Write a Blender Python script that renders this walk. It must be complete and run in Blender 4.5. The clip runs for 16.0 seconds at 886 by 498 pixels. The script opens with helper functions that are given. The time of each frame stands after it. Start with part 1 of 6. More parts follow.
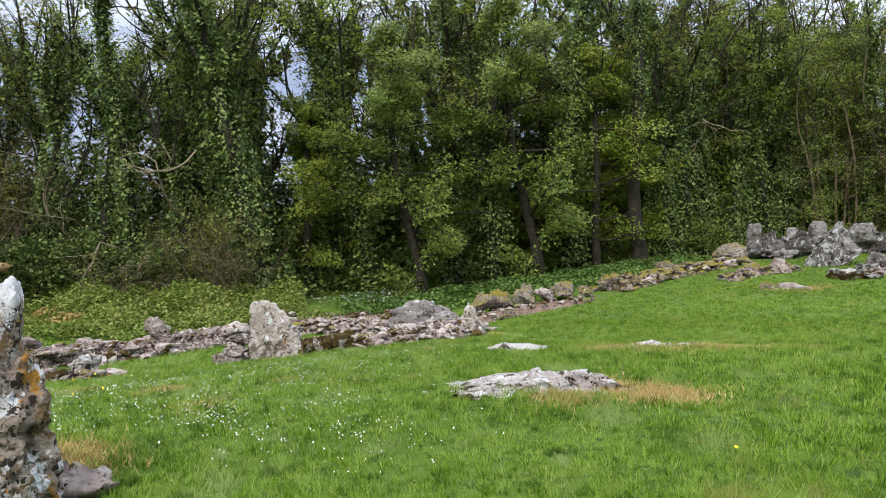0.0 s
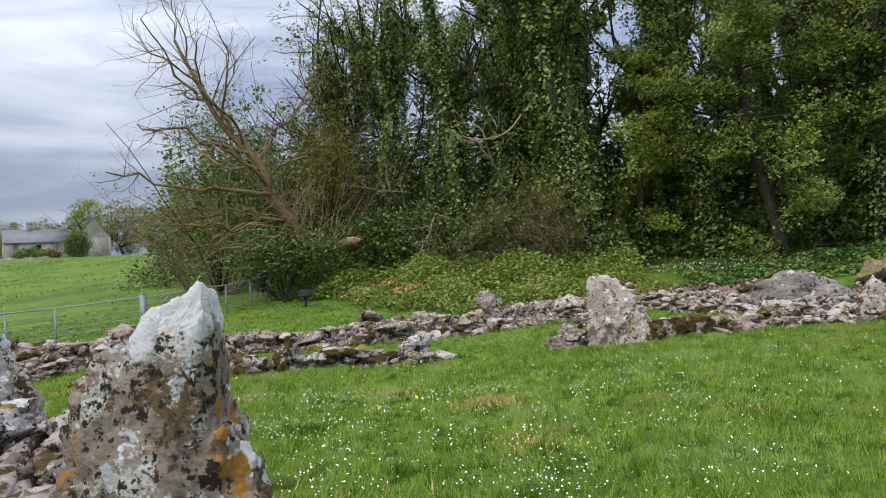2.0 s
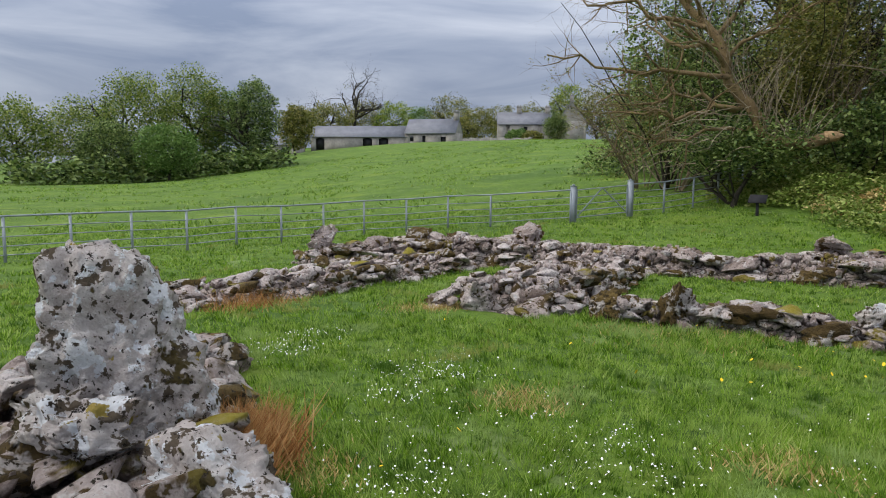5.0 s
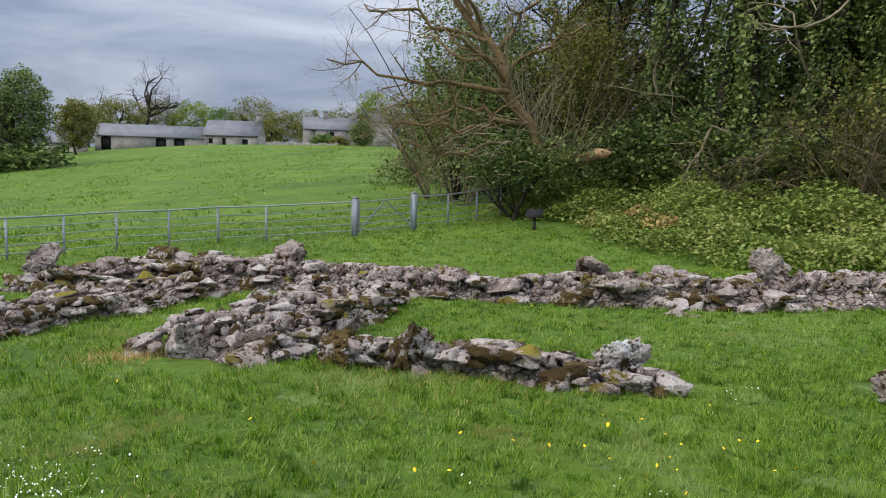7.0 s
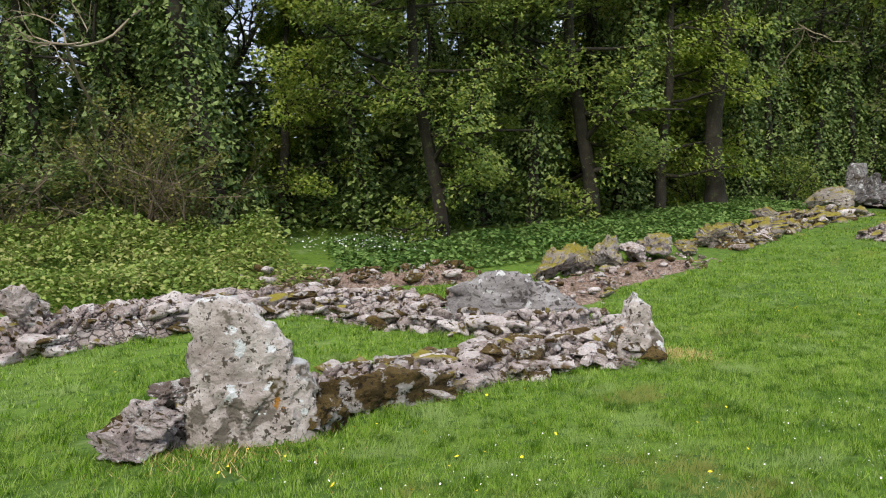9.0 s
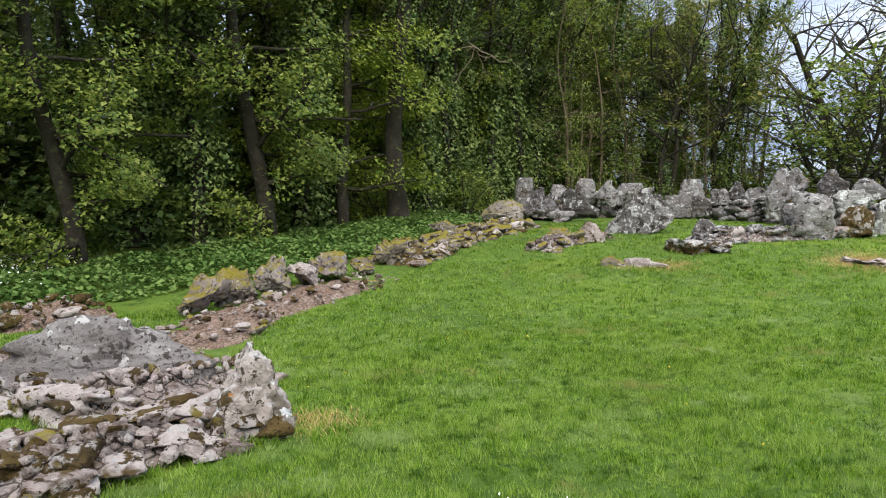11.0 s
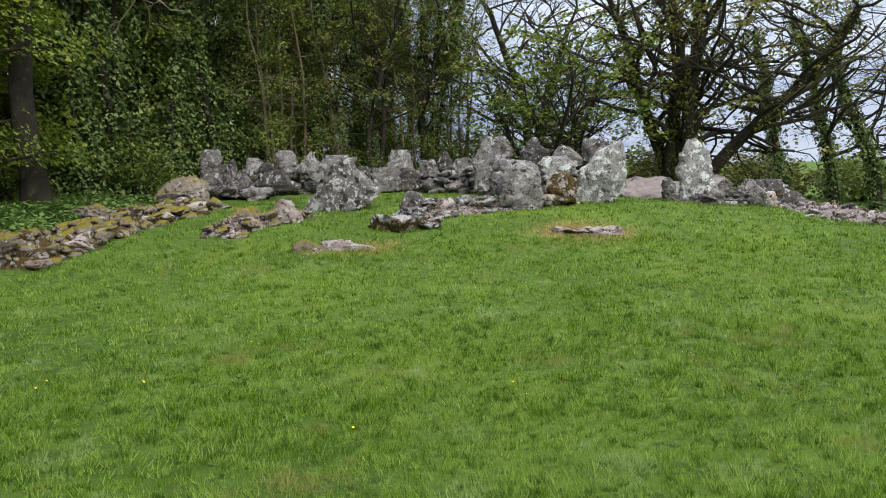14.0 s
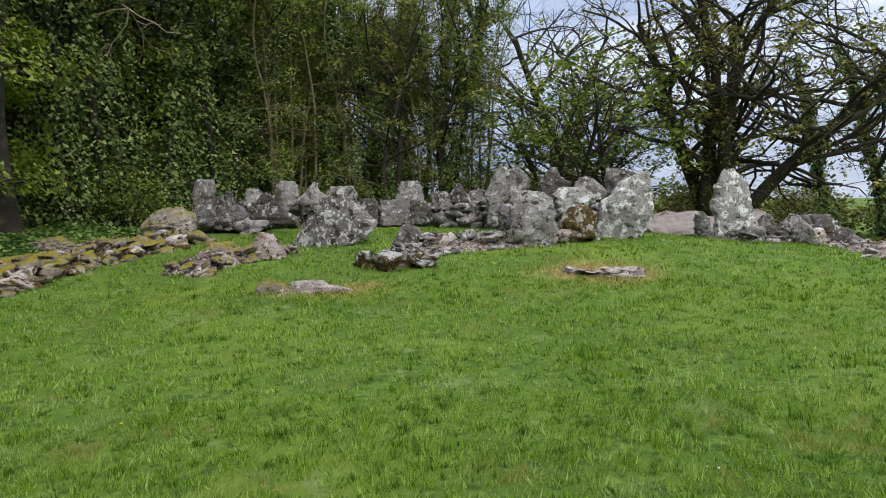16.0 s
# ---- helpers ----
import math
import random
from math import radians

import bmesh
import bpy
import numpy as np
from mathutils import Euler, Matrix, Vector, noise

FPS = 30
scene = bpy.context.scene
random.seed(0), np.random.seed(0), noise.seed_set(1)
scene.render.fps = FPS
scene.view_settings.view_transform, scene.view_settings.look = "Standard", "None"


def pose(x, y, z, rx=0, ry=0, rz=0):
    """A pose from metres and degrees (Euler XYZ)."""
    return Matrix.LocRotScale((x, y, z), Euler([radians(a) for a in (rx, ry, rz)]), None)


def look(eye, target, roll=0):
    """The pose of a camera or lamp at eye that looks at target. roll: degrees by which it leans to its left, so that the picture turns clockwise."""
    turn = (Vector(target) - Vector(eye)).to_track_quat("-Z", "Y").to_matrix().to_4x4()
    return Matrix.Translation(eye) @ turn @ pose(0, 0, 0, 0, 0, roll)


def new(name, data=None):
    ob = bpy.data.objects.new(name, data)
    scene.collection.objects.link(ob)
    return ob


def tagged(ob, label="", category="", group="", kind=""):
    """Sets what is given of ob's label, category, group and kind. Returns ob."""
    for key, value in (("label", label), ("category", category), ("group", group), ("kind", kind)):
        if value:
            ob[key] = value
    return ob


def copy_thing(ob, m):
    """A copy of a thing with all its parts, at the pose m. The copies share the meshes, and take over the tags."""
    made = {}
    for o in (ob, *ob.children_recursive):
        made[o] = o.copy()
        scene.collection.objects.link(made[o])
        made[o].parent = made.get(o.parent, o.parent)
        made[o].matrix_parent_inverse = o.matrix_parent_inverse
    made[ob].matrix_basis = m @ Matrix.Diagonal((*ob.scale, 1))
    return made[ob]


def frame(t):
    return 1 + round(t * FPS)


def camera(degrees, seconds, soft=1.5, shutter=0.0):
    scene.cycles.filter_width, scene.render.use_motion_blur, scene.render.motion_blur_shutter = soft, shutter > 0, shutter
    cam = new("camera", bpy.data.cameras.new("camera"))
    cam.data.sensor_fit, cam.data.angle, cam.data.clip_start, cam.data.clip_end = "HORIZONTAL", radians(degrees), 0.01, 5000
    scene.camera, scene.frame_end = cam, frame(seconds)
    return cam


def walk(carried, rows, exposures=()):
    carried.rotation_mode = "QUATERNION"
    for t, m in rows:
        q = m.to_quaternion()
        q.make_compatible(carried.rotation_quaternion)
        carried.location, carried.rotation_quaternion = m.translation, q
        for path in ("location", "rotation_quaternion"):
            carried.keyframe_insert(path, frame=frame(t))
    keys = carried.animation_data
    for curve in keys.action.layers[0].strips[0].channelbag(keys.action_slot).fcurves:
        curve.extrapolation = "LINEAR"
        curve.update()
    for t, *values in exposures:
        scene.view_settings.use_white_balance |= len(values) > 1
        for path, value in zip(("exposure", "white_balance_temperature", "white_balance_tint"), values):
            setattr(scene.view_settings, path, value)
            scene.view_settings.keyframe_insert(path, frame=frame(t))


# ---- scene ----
cam = camera(62.7, 16.0, soft=1.0)
METRES, EYE = 17.6, 1.7255
ROWS = [
    (0.0, 0.0, 0.0, 0.0, 0.11, 2.98, 2.17),
    (0.5, -0.0091, 0.0322, 0.0038, 8.66, 2.97, 2.99),
    (1.0, -0.0154, 0.0637, 0.0048, 20.23, 2.73, 2.73),
    (1.5, -0.029, 0.0945, 0.0053, 26.02, 2.06, 3.14),
    (2.0, -0.0413, 0.1273, 0.0086, 25.47, 1.35, 3.05),
    (2.5, -0.0523, 0.1614, 0.0116, 26.29, 0.03, 2.84),
    (3.0, -0.0683, 0.1934, 0.0165, 28.57, -1.38, 2.14),
    (3.5, -0.0785, 0.2224, 0.0175, 36.03, -1.7, 1.63),
    (4.0, -0.0907, 0.247, 0.02, 46.81, -4.9, 1.17),
    (4.2, -0.0978, 0.257, 0.0205, 51.17, -5.64, 0.88),
    (5.25, -0.1185, 0.303, 0.0265, 62.0, -6.7, -0.4),
    (6.3, -0.1372, 0.3455, 0.0322, 59.6, -7.25, -1.38),
    (6.5, -0.1387, 0.3531, 0.0324, 56.69, -7.26, -1.43),
    (7.0, -0.1416, 0.3751, 0.0335, 46.56, -6.0, -1.56),
    (7.5, -0.1443, 0.3958, 0.0321, 34.22, -5.93, -0.87),
    (8.0, -0.144, 0.4188, 0.0333, 20.64, -5.04, -0.91),
    (8.5, -0.1328, 0.4429, 0.0319, 9.95, -2.39, -0.41),
    (9.0, -0.1177, 0.4724, 0.0284, -2.87, -2.73, -0.16),
    (9.5, -0.0978, 0.5034, 0.0289, -17.47, -2.97, 0.13),
    (9.7, -0.0885, 0.5153, 0.0286, -20.55, -3.01, 0.4),
    (10.75, -0.045, 0.577, 0.0296, -25.3, -1.9, 1.0),
    (11.8, -0.002, 0.6362, 0.0305, -29.6, -1.05, 1.46),
    (12.0, 0.0069, 0.6474, 0.0307, -31.35, -1.35, 1.64),
    (12.5, 0.033, 0.6749, 0.0264, -34.43, -2.06, 2.31),
    (13.0, 0.0602, 0.6991, 0.0245, -41.16, -3.05, 2.56),
    (13.5, 0.0896, 0.7174, 0.0248, -46.46, -3.68, 3.03),
    (14.0, 0.12, 0.731, 0.0261, -47.46, -4.09, 3.19),
    (14.5, 0.147, 0.7443, 0.0247, -48.01, -3.76, 2.98),
    (15.0, 0.1774, 0.7546, 0.024, -46.55, -2.03, 3.04),
    (15.5, 0.2095, 0.768, 0.0235, -44.13, -1.17, 2.87),
    (16.0, 0.2425, 0.7808, 0.0233, -44.71, -1.21, 2.78),
]
walk(cam, [(t, pose(0, 0, EYE) @ pose(METRES * x, METRES * y, METRES * z, 90 + pitch, roll, yaw)) for t, x, y, z, yaw, pitch, roll in ROWS], exposures=[(0.0, 0.92), (0.5, 0.92), (1.5, 0.71), (2.5, 0.69), (3.5, 0.66), (4.2, 0.60), (6.5, 0.50), (7.5, 0.80), (8.5, 0.92), (9.5, 1.0), (12.0, 0.98), (13.0, 0.82), (14.5, 0.66), (16.0, 0.62)])

# ---- light ----
SUN_EL, SUN_ROT = radians(38), radians(200)
world = bpy.data.worlds.new("overcast_sky")
scene.world = world
world.use_nodes = True
wn, wl = world.node_tree.nodes, world.node_tree.links
wn.clear()
sky = wn.new("ShaderNodeTexSky")
sky.sky_type, sky.sun_disc = "NISHITA", False
sky.sun_elevation, sky.sun_rotation = SUN_EL, SUN_ROT
sky_gain = wn.new("ShaderNodeVectorMath")
sky_gain.operation = "SCALE"
sky_gain.inputs["Scale"].default_value = 0.10
wl.new(sky.outputs["Color"], sky_gain.inputs[0])
w_co = wn.new("ShaderNodeTexCoord")
w_map = wn.new("ShaderNodeMapping")
w_map.inputs["Scale"].default_value = (1.6, 1.6, 9.0)
wl.new(w_co.outputs["Generated"], w_map.inputs["Vector"])
w_noise = wn.new("ShaderNodeTexNoise")
w_noise.inputs["Scale"].default_value = 1.7
w_noise.inputs["Detail"].default_value = 6.0
w_noise.inputs["Roughness"].default_value = 0.55
w_noise.inputs["Distortion"].default_value = 0.6
wl.new(w_map.outputs["Vector"], w_noise.inputs["Vector"])
w_ramp = wn.new("ShaderNodeValToRGB")
w_ramp.color_ramp.elements[0].position, w_ramp.color_ramp.elements[0].color = 0.33, (0.36, 0.42, 0.55, 1)
w_ramp.color_ramp.elements[1].position, w_ramp.color_ramp.elements[1].color = 0.72, (0.86, 0.89, 0.96, 1)
wl.new(w_noise.outputs["Fac"], w_ramp.inputs["Fac"])
w_mix = wn.new("ShaderNodeMix")
w_mix.data_type = "RGBA"
w_mix.inputs["Factor"].default_value = 0.88
wl.new(sky_gain.outputs["Vector"], w_mix.inputs["A"])
wl.new(w_ramp.outputs["Color"], w_mix.inputs["B"])
w_sep = wn.new("ShaderNodeSeparateXYZ")
wl.new(w_co.outputs["Generated"], w_sep.inputs[0])


def w_math(op, a, b):
    t = wn.new("ShaderNodeMath")
    t.operation, t.use_clamp = op, op == "POWER"
    for i, v in enumerate((a, b)):
        if isinstance(v, (int, float)):
            t.inputs[i].default_value = v
        else:
            wl.new(v, t.inputs[i])
    return t.outputs[0]


# an overcast sky grows brighter and less blue towards the zenith
w_height = w_math("POWER", w_math("MAXIMUM", w_sep.outputs["Z"], 0.0), 1.5)
w_thin = w_math("MULTIPLY", w_math("MAXIMUM", w_sep.outputs["X"], 0.0), 0.45)  # the cloud is thinner to the east
w_gain = w_math("ADD", w_math("ADD", w_math("MULTIPLY", w_height, 3.2), 0.72), w_thin)
w_tint = wn.new("ShaderNodeMix")
w_tint.data_type = "RGBA"
wl.new(w_height, w_tint.inputs["Factor"])
w_tint.inputs["A"].default_value, w_tint.inputs["B"].default_value = (0.93, 0.97, 1.06, 1), (1.07, 1.0, 0.86, 1)
w_col = wn.new("ShaderNodeVectorMath")
w_col.operation = "MULTIPLY"
wl.new(w_mix.outputs["Result"], w_col.inputs[0])
wl.new(w_tint.outputs["Result"], w_col.inputs[1])
w_bg = wn.new("ShaderNodeBackground")
wl.new(w_col.outputs["Vector"], w_bg.inputs["Color"])
wl.new(w_math("MULTIPLY", w_gain, 0.62), w_bg.inputs["Strength"])
w_out = wn.new("ShaderNodeOutputWorld")
wl.new(w_bg.outputs["Background"], w_out.inputs["Surface"])
sun_data = bpy.data.lights.new("sun", "SUN")
sun_data.energy, sun_data.angle, sun_data.color = 1.5, radians(24), (1.0, 0.95, 0.86)
sun = new("sun", sun_data)
sun.matrix_world = look((0, 0, 60), (math.sin(SUN_ROT) * -60, math.cos(SUN_ROT) * -60, 60 - 60 * math.tan(SUN_EL)))
sun.location = (0, 0, 60)

# ---- materials ----


def mat(name, stops, scale=2.0, fine=18.0, rough=0.9, bump=0.3, bump_scale=30.0, island=0.0, obj=0.0, spots=(), metal=0.0, thin=0.0, up=None, cap=None, cracks=(), deep=0.03, gloss=0.3):
    """A procedural surface: a ramp of colours over noise at two scales, spots of other colours, value changes by island or object, and relief."""
    m = bpy.data.materials.new(name)
    m.use_nodes = True
    n, l = m.node_tree.nodes, m.node_tree.links
    bs = n["Principled BSDF"]
    geo = n.new("ShaderNodeNewGeometry")

    def noise_at(s, detail=5.0, r=0.6):
        t = n.new("ShaderNodeTexNoise")
        t.inputs["Scale"].default_value, t.inputs["Detail"].default_value, t.inputs["Roughness"].default_value = s, detail, r
        l.new(geo.outputs["Position"], t.inputs["Vector"])
        return t.outputs["Fac"]

    def math_node(op, a, b):
        t = n.new("ShaderNodeMath")
        t.operation = op
        for i, v in enumerate((a, b)):
            if isinstance(v, (int, float)):
                t.inputs[i].default_value = v
            else:
                l.new(v, t.inputs[i])
        return t.outputs[0]

    def blend(fac, a, b):
        t = n.new("ShaderNodeMix")
        t.data_type = "RGBA"
        l.new(fac, t.inputs["Factor"])
        l.new(a, t.inputs["A"])
        if isinstance(b, tuple):
            t.inputs["B"].default_value = (*b, 1)
        else:
            l.new(b, t.inputs["B"])
        return t.outputs["Result"]

    fac = math_node("ADD", math_node("MULTIPLY", noise_at(scale), 0.6), math_node("MULTIPLY", noise_at(fine, 8, 0.7), 0.4))
    if island:
        fac = math_node("ADD", fac, math_node("MULTIPLY", math_node("SUBTRACT", geo.outputs["Random Per Island"], 0.5), island))
    if obj:
        info = n.new("ShaderNodeObjectInfo")
        fac = math_node("ADD", fac, math_node("MULTIPLY", math_node("SUBTRACT", info.outputs["Random"], 0.5), obj))
    ramp = n.new("ShaderNodeValToRGB")
    l.new(fac, ramp.inputs["Fac"])
    cr = ramp.color_ramp
    lo, hi = 0.3, 0.7
    for i, c in enumerate(stops):
        pos = lo + (hi - lo) * i / max(1, len(stops) - 1)
        e = cr.elements[i] if i < 2 else cr.elements.new(pos)
        e.color = (*c, 1)
    for i in range(len(stops)):
        cr.elements[i].position = lo + (hi - lo) * i / max(1, len(stops) - 1)
    for i, c in enumerate(stops):
        cr.elements[i].color = (*c, 1)
    col = ramp.outputs["Color"]
    for s, cut, soft, c in spots:
        step = n.new("ShaderNodeMapRange")
        step.inputs["From Min"].default_value, step.inputs["From Max"].default_value = cut, cut + soft
        l.new(noise_at(s, 4, 0.65), step.inputs["Value"])
        col = blend(step.outputs["Result"], col, c)
    crack_relief = None
    for s, width, c in cracks:
        warp = n.new("ShaderNodeTexNoise")
        warp.inputs["Scale"].default_value, warp.inputs["Detail"].default_value = s * 1.3, 4.0
        l.new(geo.outputs["Position"], warp.inputs["Vector"])
        shift = n.new("ShaderNodeVectorMath")
        shift.operation = "MULTIPLY_ADD"
        l.new(warp.outputs["Color"], shift.inputs[0])
        shift.inputs[1].default_value = (1.1 / s, 1.1 / s, 0.6 / s)
        l.new(geo.outputs["Position"], shift.inputs[2])
        flat = n.new("ShaderNodeVectorMath")
        flat.operation = "MULTIPLY"
        l.new(shift.outputs[0], flat.inputs[0])
        flat.inputs[1].default_value = (1.0, 1.0, 1.7)
        cell = n.new("ShaderNodeTexVoronoi")
        cell.feature = "DISTANCE_TO_EDGE"
        cell.inputs["Scale"].default_value = s
        l.new(flat.outputs[0], cell.inputs["Vector"])
        step = n.new("ShaderNodeMapRange")
        step.inputs["From Min"].default_value, step.inputs["From Max"].default_value = 0.0, 1.0
        l.new(math_node("DIVIDE", cell.outputs["Distance"], math_node("MULTIPLY", noise_at(s * 0.7, 3), width * 2)), step.inputs["Value"])
        open_part = math_node("SUBTRACT", 1.0, step.outputs["Result"])
        col = blend(math_node("MULTIPLY", open_part, 0.92), col, c)
        crack_relief = step.outputs["Result"] if crack_relief is None else math_node("ADD", crack_relief, step.outputs["Result"])
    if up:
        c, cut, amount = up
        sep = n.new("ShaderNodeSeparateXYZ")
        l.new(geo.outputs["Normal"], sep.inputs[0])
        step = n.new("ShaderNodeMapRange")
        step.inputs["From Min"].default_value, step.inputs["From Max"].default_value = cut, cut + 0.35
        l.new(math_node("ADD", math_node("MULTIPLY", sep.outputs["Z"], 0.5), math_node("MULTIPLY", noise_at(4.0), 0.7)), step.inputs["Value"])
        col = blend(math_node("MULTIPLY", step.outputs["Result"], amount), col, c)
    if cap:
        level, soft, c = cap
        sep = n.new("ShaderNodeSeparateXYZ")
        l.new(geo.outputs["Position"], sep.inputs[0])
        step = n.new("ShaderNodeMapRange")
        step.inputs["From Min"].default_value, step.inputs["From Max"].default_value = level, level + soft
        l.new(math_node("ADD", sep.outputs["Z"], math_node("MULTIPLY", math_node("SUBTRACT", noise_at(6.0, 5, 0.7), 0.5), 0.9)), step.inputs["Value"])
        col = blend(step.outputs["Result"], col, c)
    l.new(col, bs.inputs["Base Color"])
    bs.inputs["Roughness"].default_value = rough
    bs.inputs["Metallic"].default_value = metal
    bs.inputs["Specular IOR Level"].default_value = gloss
    if bump:
        b = n.new("ShaderNodeBump")
        b.inputs["Strength"].default_value, b.inputs["Distance"].default_value = bump, deep
        relief = math_node("ADD", noise_at(bump_scale, 8, 0.75), math_node("MULTIPLY", noise_at(bump_scale * 0.25, 4), 1.5))
        if crack_relief is not None:
            relief = math_node("ADD", relief, math_node("MULTIPLY", crack_relief, 0.9))
        l.new(relief, b.inputs["Height"])
        l.new(b.outputs["Normal"], bs.inputs["Normal"])
    if thin:
        tr = n.new("ShaderNodeBsdfTranslucent")
        l.new(col, tr.inputs["Color"])
        ms = n.new("ShaderNodeMixShader")
        ms.inputs["Fac"].default_value = thin
        l.new(bs.outputs[0], ms.inputs[1])
        l.new(tr.outputs[0], ms.inputs[2])
        l.new(ms.outputs[0], n["Material Output"].inputs["Surface"])
    return m


MOSS = (0.085, 0.075, 0.018)
M_turf = mat("turf", [(0.036, 0.074, 0.006), (0.066, 0.124, 0.009), (0.100, 0.170, 0.014), (0.134, 0.200, 0.026)], 0.35, 7, 0.95, 0.9, 12, deep=0.045,
             spots=((2.2, 0.56, 0.10, (0.040, 0.084, 0.007)), (9.0, 0.55, 0.10, (0.135, 0.215, 0.034)), (5.0, 0.56, 0.08, (0.036, 0.080, 0.006)), (0.10, 0.54, 0.10, (0.052, 0.105, 0.009)), (0.30, 0.56, 0.08, (0.12, 0.18, 0.016)), (1.1, 0.60, 0.08, (0.15, 0.21, 0.06))))
M_grass = mat("grass_blade", [(0.048, 0.110, 0.006), (0.126, 0.245, 0.014), (0.225, 0.365, 0.030), (0.39, 0.48, 0.14)], 2.4, 8.0, 0.55, 0, island=0.40, thin=0.45, gloss=0.25,
              spots=((3.6, 0.53, 0.08, (0.050, 0.114, 0.007)), (5.0, 0.53, 0.07, (0.27, 0.39, 0.07)), (1.3, 0.56, 0.08, (0.29, 0.39, 0.12)), (9.0, 0.58, 0.06, (0.050, 0.108, 0.008)), (0.8, 0.62, 0.05, (0.28, 0.30, 0.08))))
M_dry = mat("dry_grass", [(0.30, 0.20, 0.07), (0.47, 0.34, 0.13), (0.60, 0.47, 0.22)], 1.0, 6, 0.8, 0, island=0.5, thin=0.3)
M_rust = mat("rusty_grass", [(0.22, 0.095, 0.03), (0.42, 0.20, 0.065), (0.52, 0.33, 0.14)], 1.0, 6, 0.8, 0, island=0.5, thin=0.3)
DARK = (0.030, 0.022, 0.014)
ROCK = [(0.17, 0.126, 0.106), (0.36, 0.288, 0.262), (0.53, 0.448, 0.42), (0.66, 0.59, 0.565)]
M_rock = mat("limestone", ROCK, 3.0, 20, 0.92, 1.0, 34, obj=0.28, island=0.14,
             spots=((8.0, 0.58, 0.04, (0.60, 0.56, 0.54)), (5.0, 0.57, 0.04, (0.085, 0.052, 0.014)), (1.7, 0.60, 0.06, (0.115, 0.072, 0.026)), (19.0, 0.60, 0.04, DARK), (2.4, 0.60, 0.05, (0.20, 0.155, 0.03))), deep=0.06)
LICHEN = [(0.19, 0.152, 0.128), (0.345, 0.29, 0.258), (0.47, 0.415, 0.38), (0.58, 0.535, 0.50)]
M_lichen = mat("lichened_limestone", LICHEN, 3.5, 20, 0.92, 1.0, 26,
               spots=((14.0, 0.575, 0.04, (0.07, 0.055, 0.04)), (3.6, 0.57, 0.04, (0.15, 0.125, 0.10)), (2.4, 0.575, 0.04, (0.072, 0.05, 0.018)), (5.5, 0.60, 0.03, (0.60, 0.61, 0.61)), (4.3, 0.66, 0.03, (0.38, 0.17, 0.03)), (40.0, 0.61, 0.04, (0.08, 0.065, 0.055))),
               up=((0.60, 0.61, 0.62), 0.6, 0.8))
M_pillar = mat("white_capped_limestone", [(0.12, 0.09, 0.064), (0.24, 0.19, 0.152), (0.36, 0.305, 0.26), (0.48, 0.43, 0.39)], 8.0, 34, 0.92, 1.0, 30,
               spots=((6.0, 0.545, 0.04, (0.15, 0.098, 0.05)), (7.0, 0.555, 0.03, (0.58, 0.56, 0.54)), (14.0, 0.555, 0.04, DARK), (33.0, 0.57, 0.05, (0.06, 0.042, 0.03)), (5.0, 0.585, 0.02, (0.68, 0.69, 0.73)), (4.2, 0.60, 0.03, (0.38, 0.19, 0.035)), (11.0, 0.66, 0.02, (0.50, 0.22, 0.03)), (8.0, 0.62, 0.02, (0.70, 0.71, 0.75))),
               cap=(1.69, 0.05, (0.66, 0.67, 0.70)))
M_plated = mat("lichen_plated_limestone", [(0.26, 0.215, 0.19), (0.47, 0.41, 0.385), (0.62, 0.57, 0.55), (0.74, 0.71, 0.70)], 5.0, 30, 0.92, 1.0, 26, deep=0.06,
               spots=((7.0, 0.54, 0.03, (0.78, 0.79, 0.82)), (9.0, 0.575, 0.03, (0.10, 0.075, 0.05)), (3.4, 0.595, 0.03, (0.074, 0.054, 0.014)), (24.0, 0.60, 0.03, DARK), (5.2, 0.65, 0.02, (0.32, 0.24, 0.05))))
M_pale = mat("pale_limestone", [(0.12, 0.112, 0.104), (0.22, 0.212, 0.20), (0.32, 0.312, 0.30), (0.44, 0.435, 0.42)], 2.2, 16, 0.92, 1.0, 24,
             spots=((4.0, 0.53, 0.03, (0.60, 0.61, 0.60)), (7.0, 0.59, 0.04, (0.09, 0.085, 0.075)), (22.0, 0.58, 0.05, (0.07, 0.065, 0.058))))
M_ashen = mat("ashen_limestone", [(0.10, 0.088, 0.084), (0.19, 0.172, 0.166), (0.27, 0.25, 0.243), (0.37, 0.35, 0.34)], 2.4, 18, 0.92, 1.0, 24,
              spots=((5.0, 0.62, 0.04, (0.50, 0.49, 0.48)), (6.0, 0.57, 0.04, (0.07, 0.06, 0.055)), (24.0, 0.58, 0.05, (0.055, 0.048, 0.042))))
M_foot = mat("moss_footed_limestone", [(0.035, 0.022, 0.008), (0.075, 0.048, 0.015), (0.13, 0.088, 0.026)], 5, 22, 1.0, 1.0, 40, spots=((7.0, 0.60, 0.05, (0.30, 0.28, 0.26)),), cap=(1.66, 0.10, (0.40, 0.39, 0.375)))
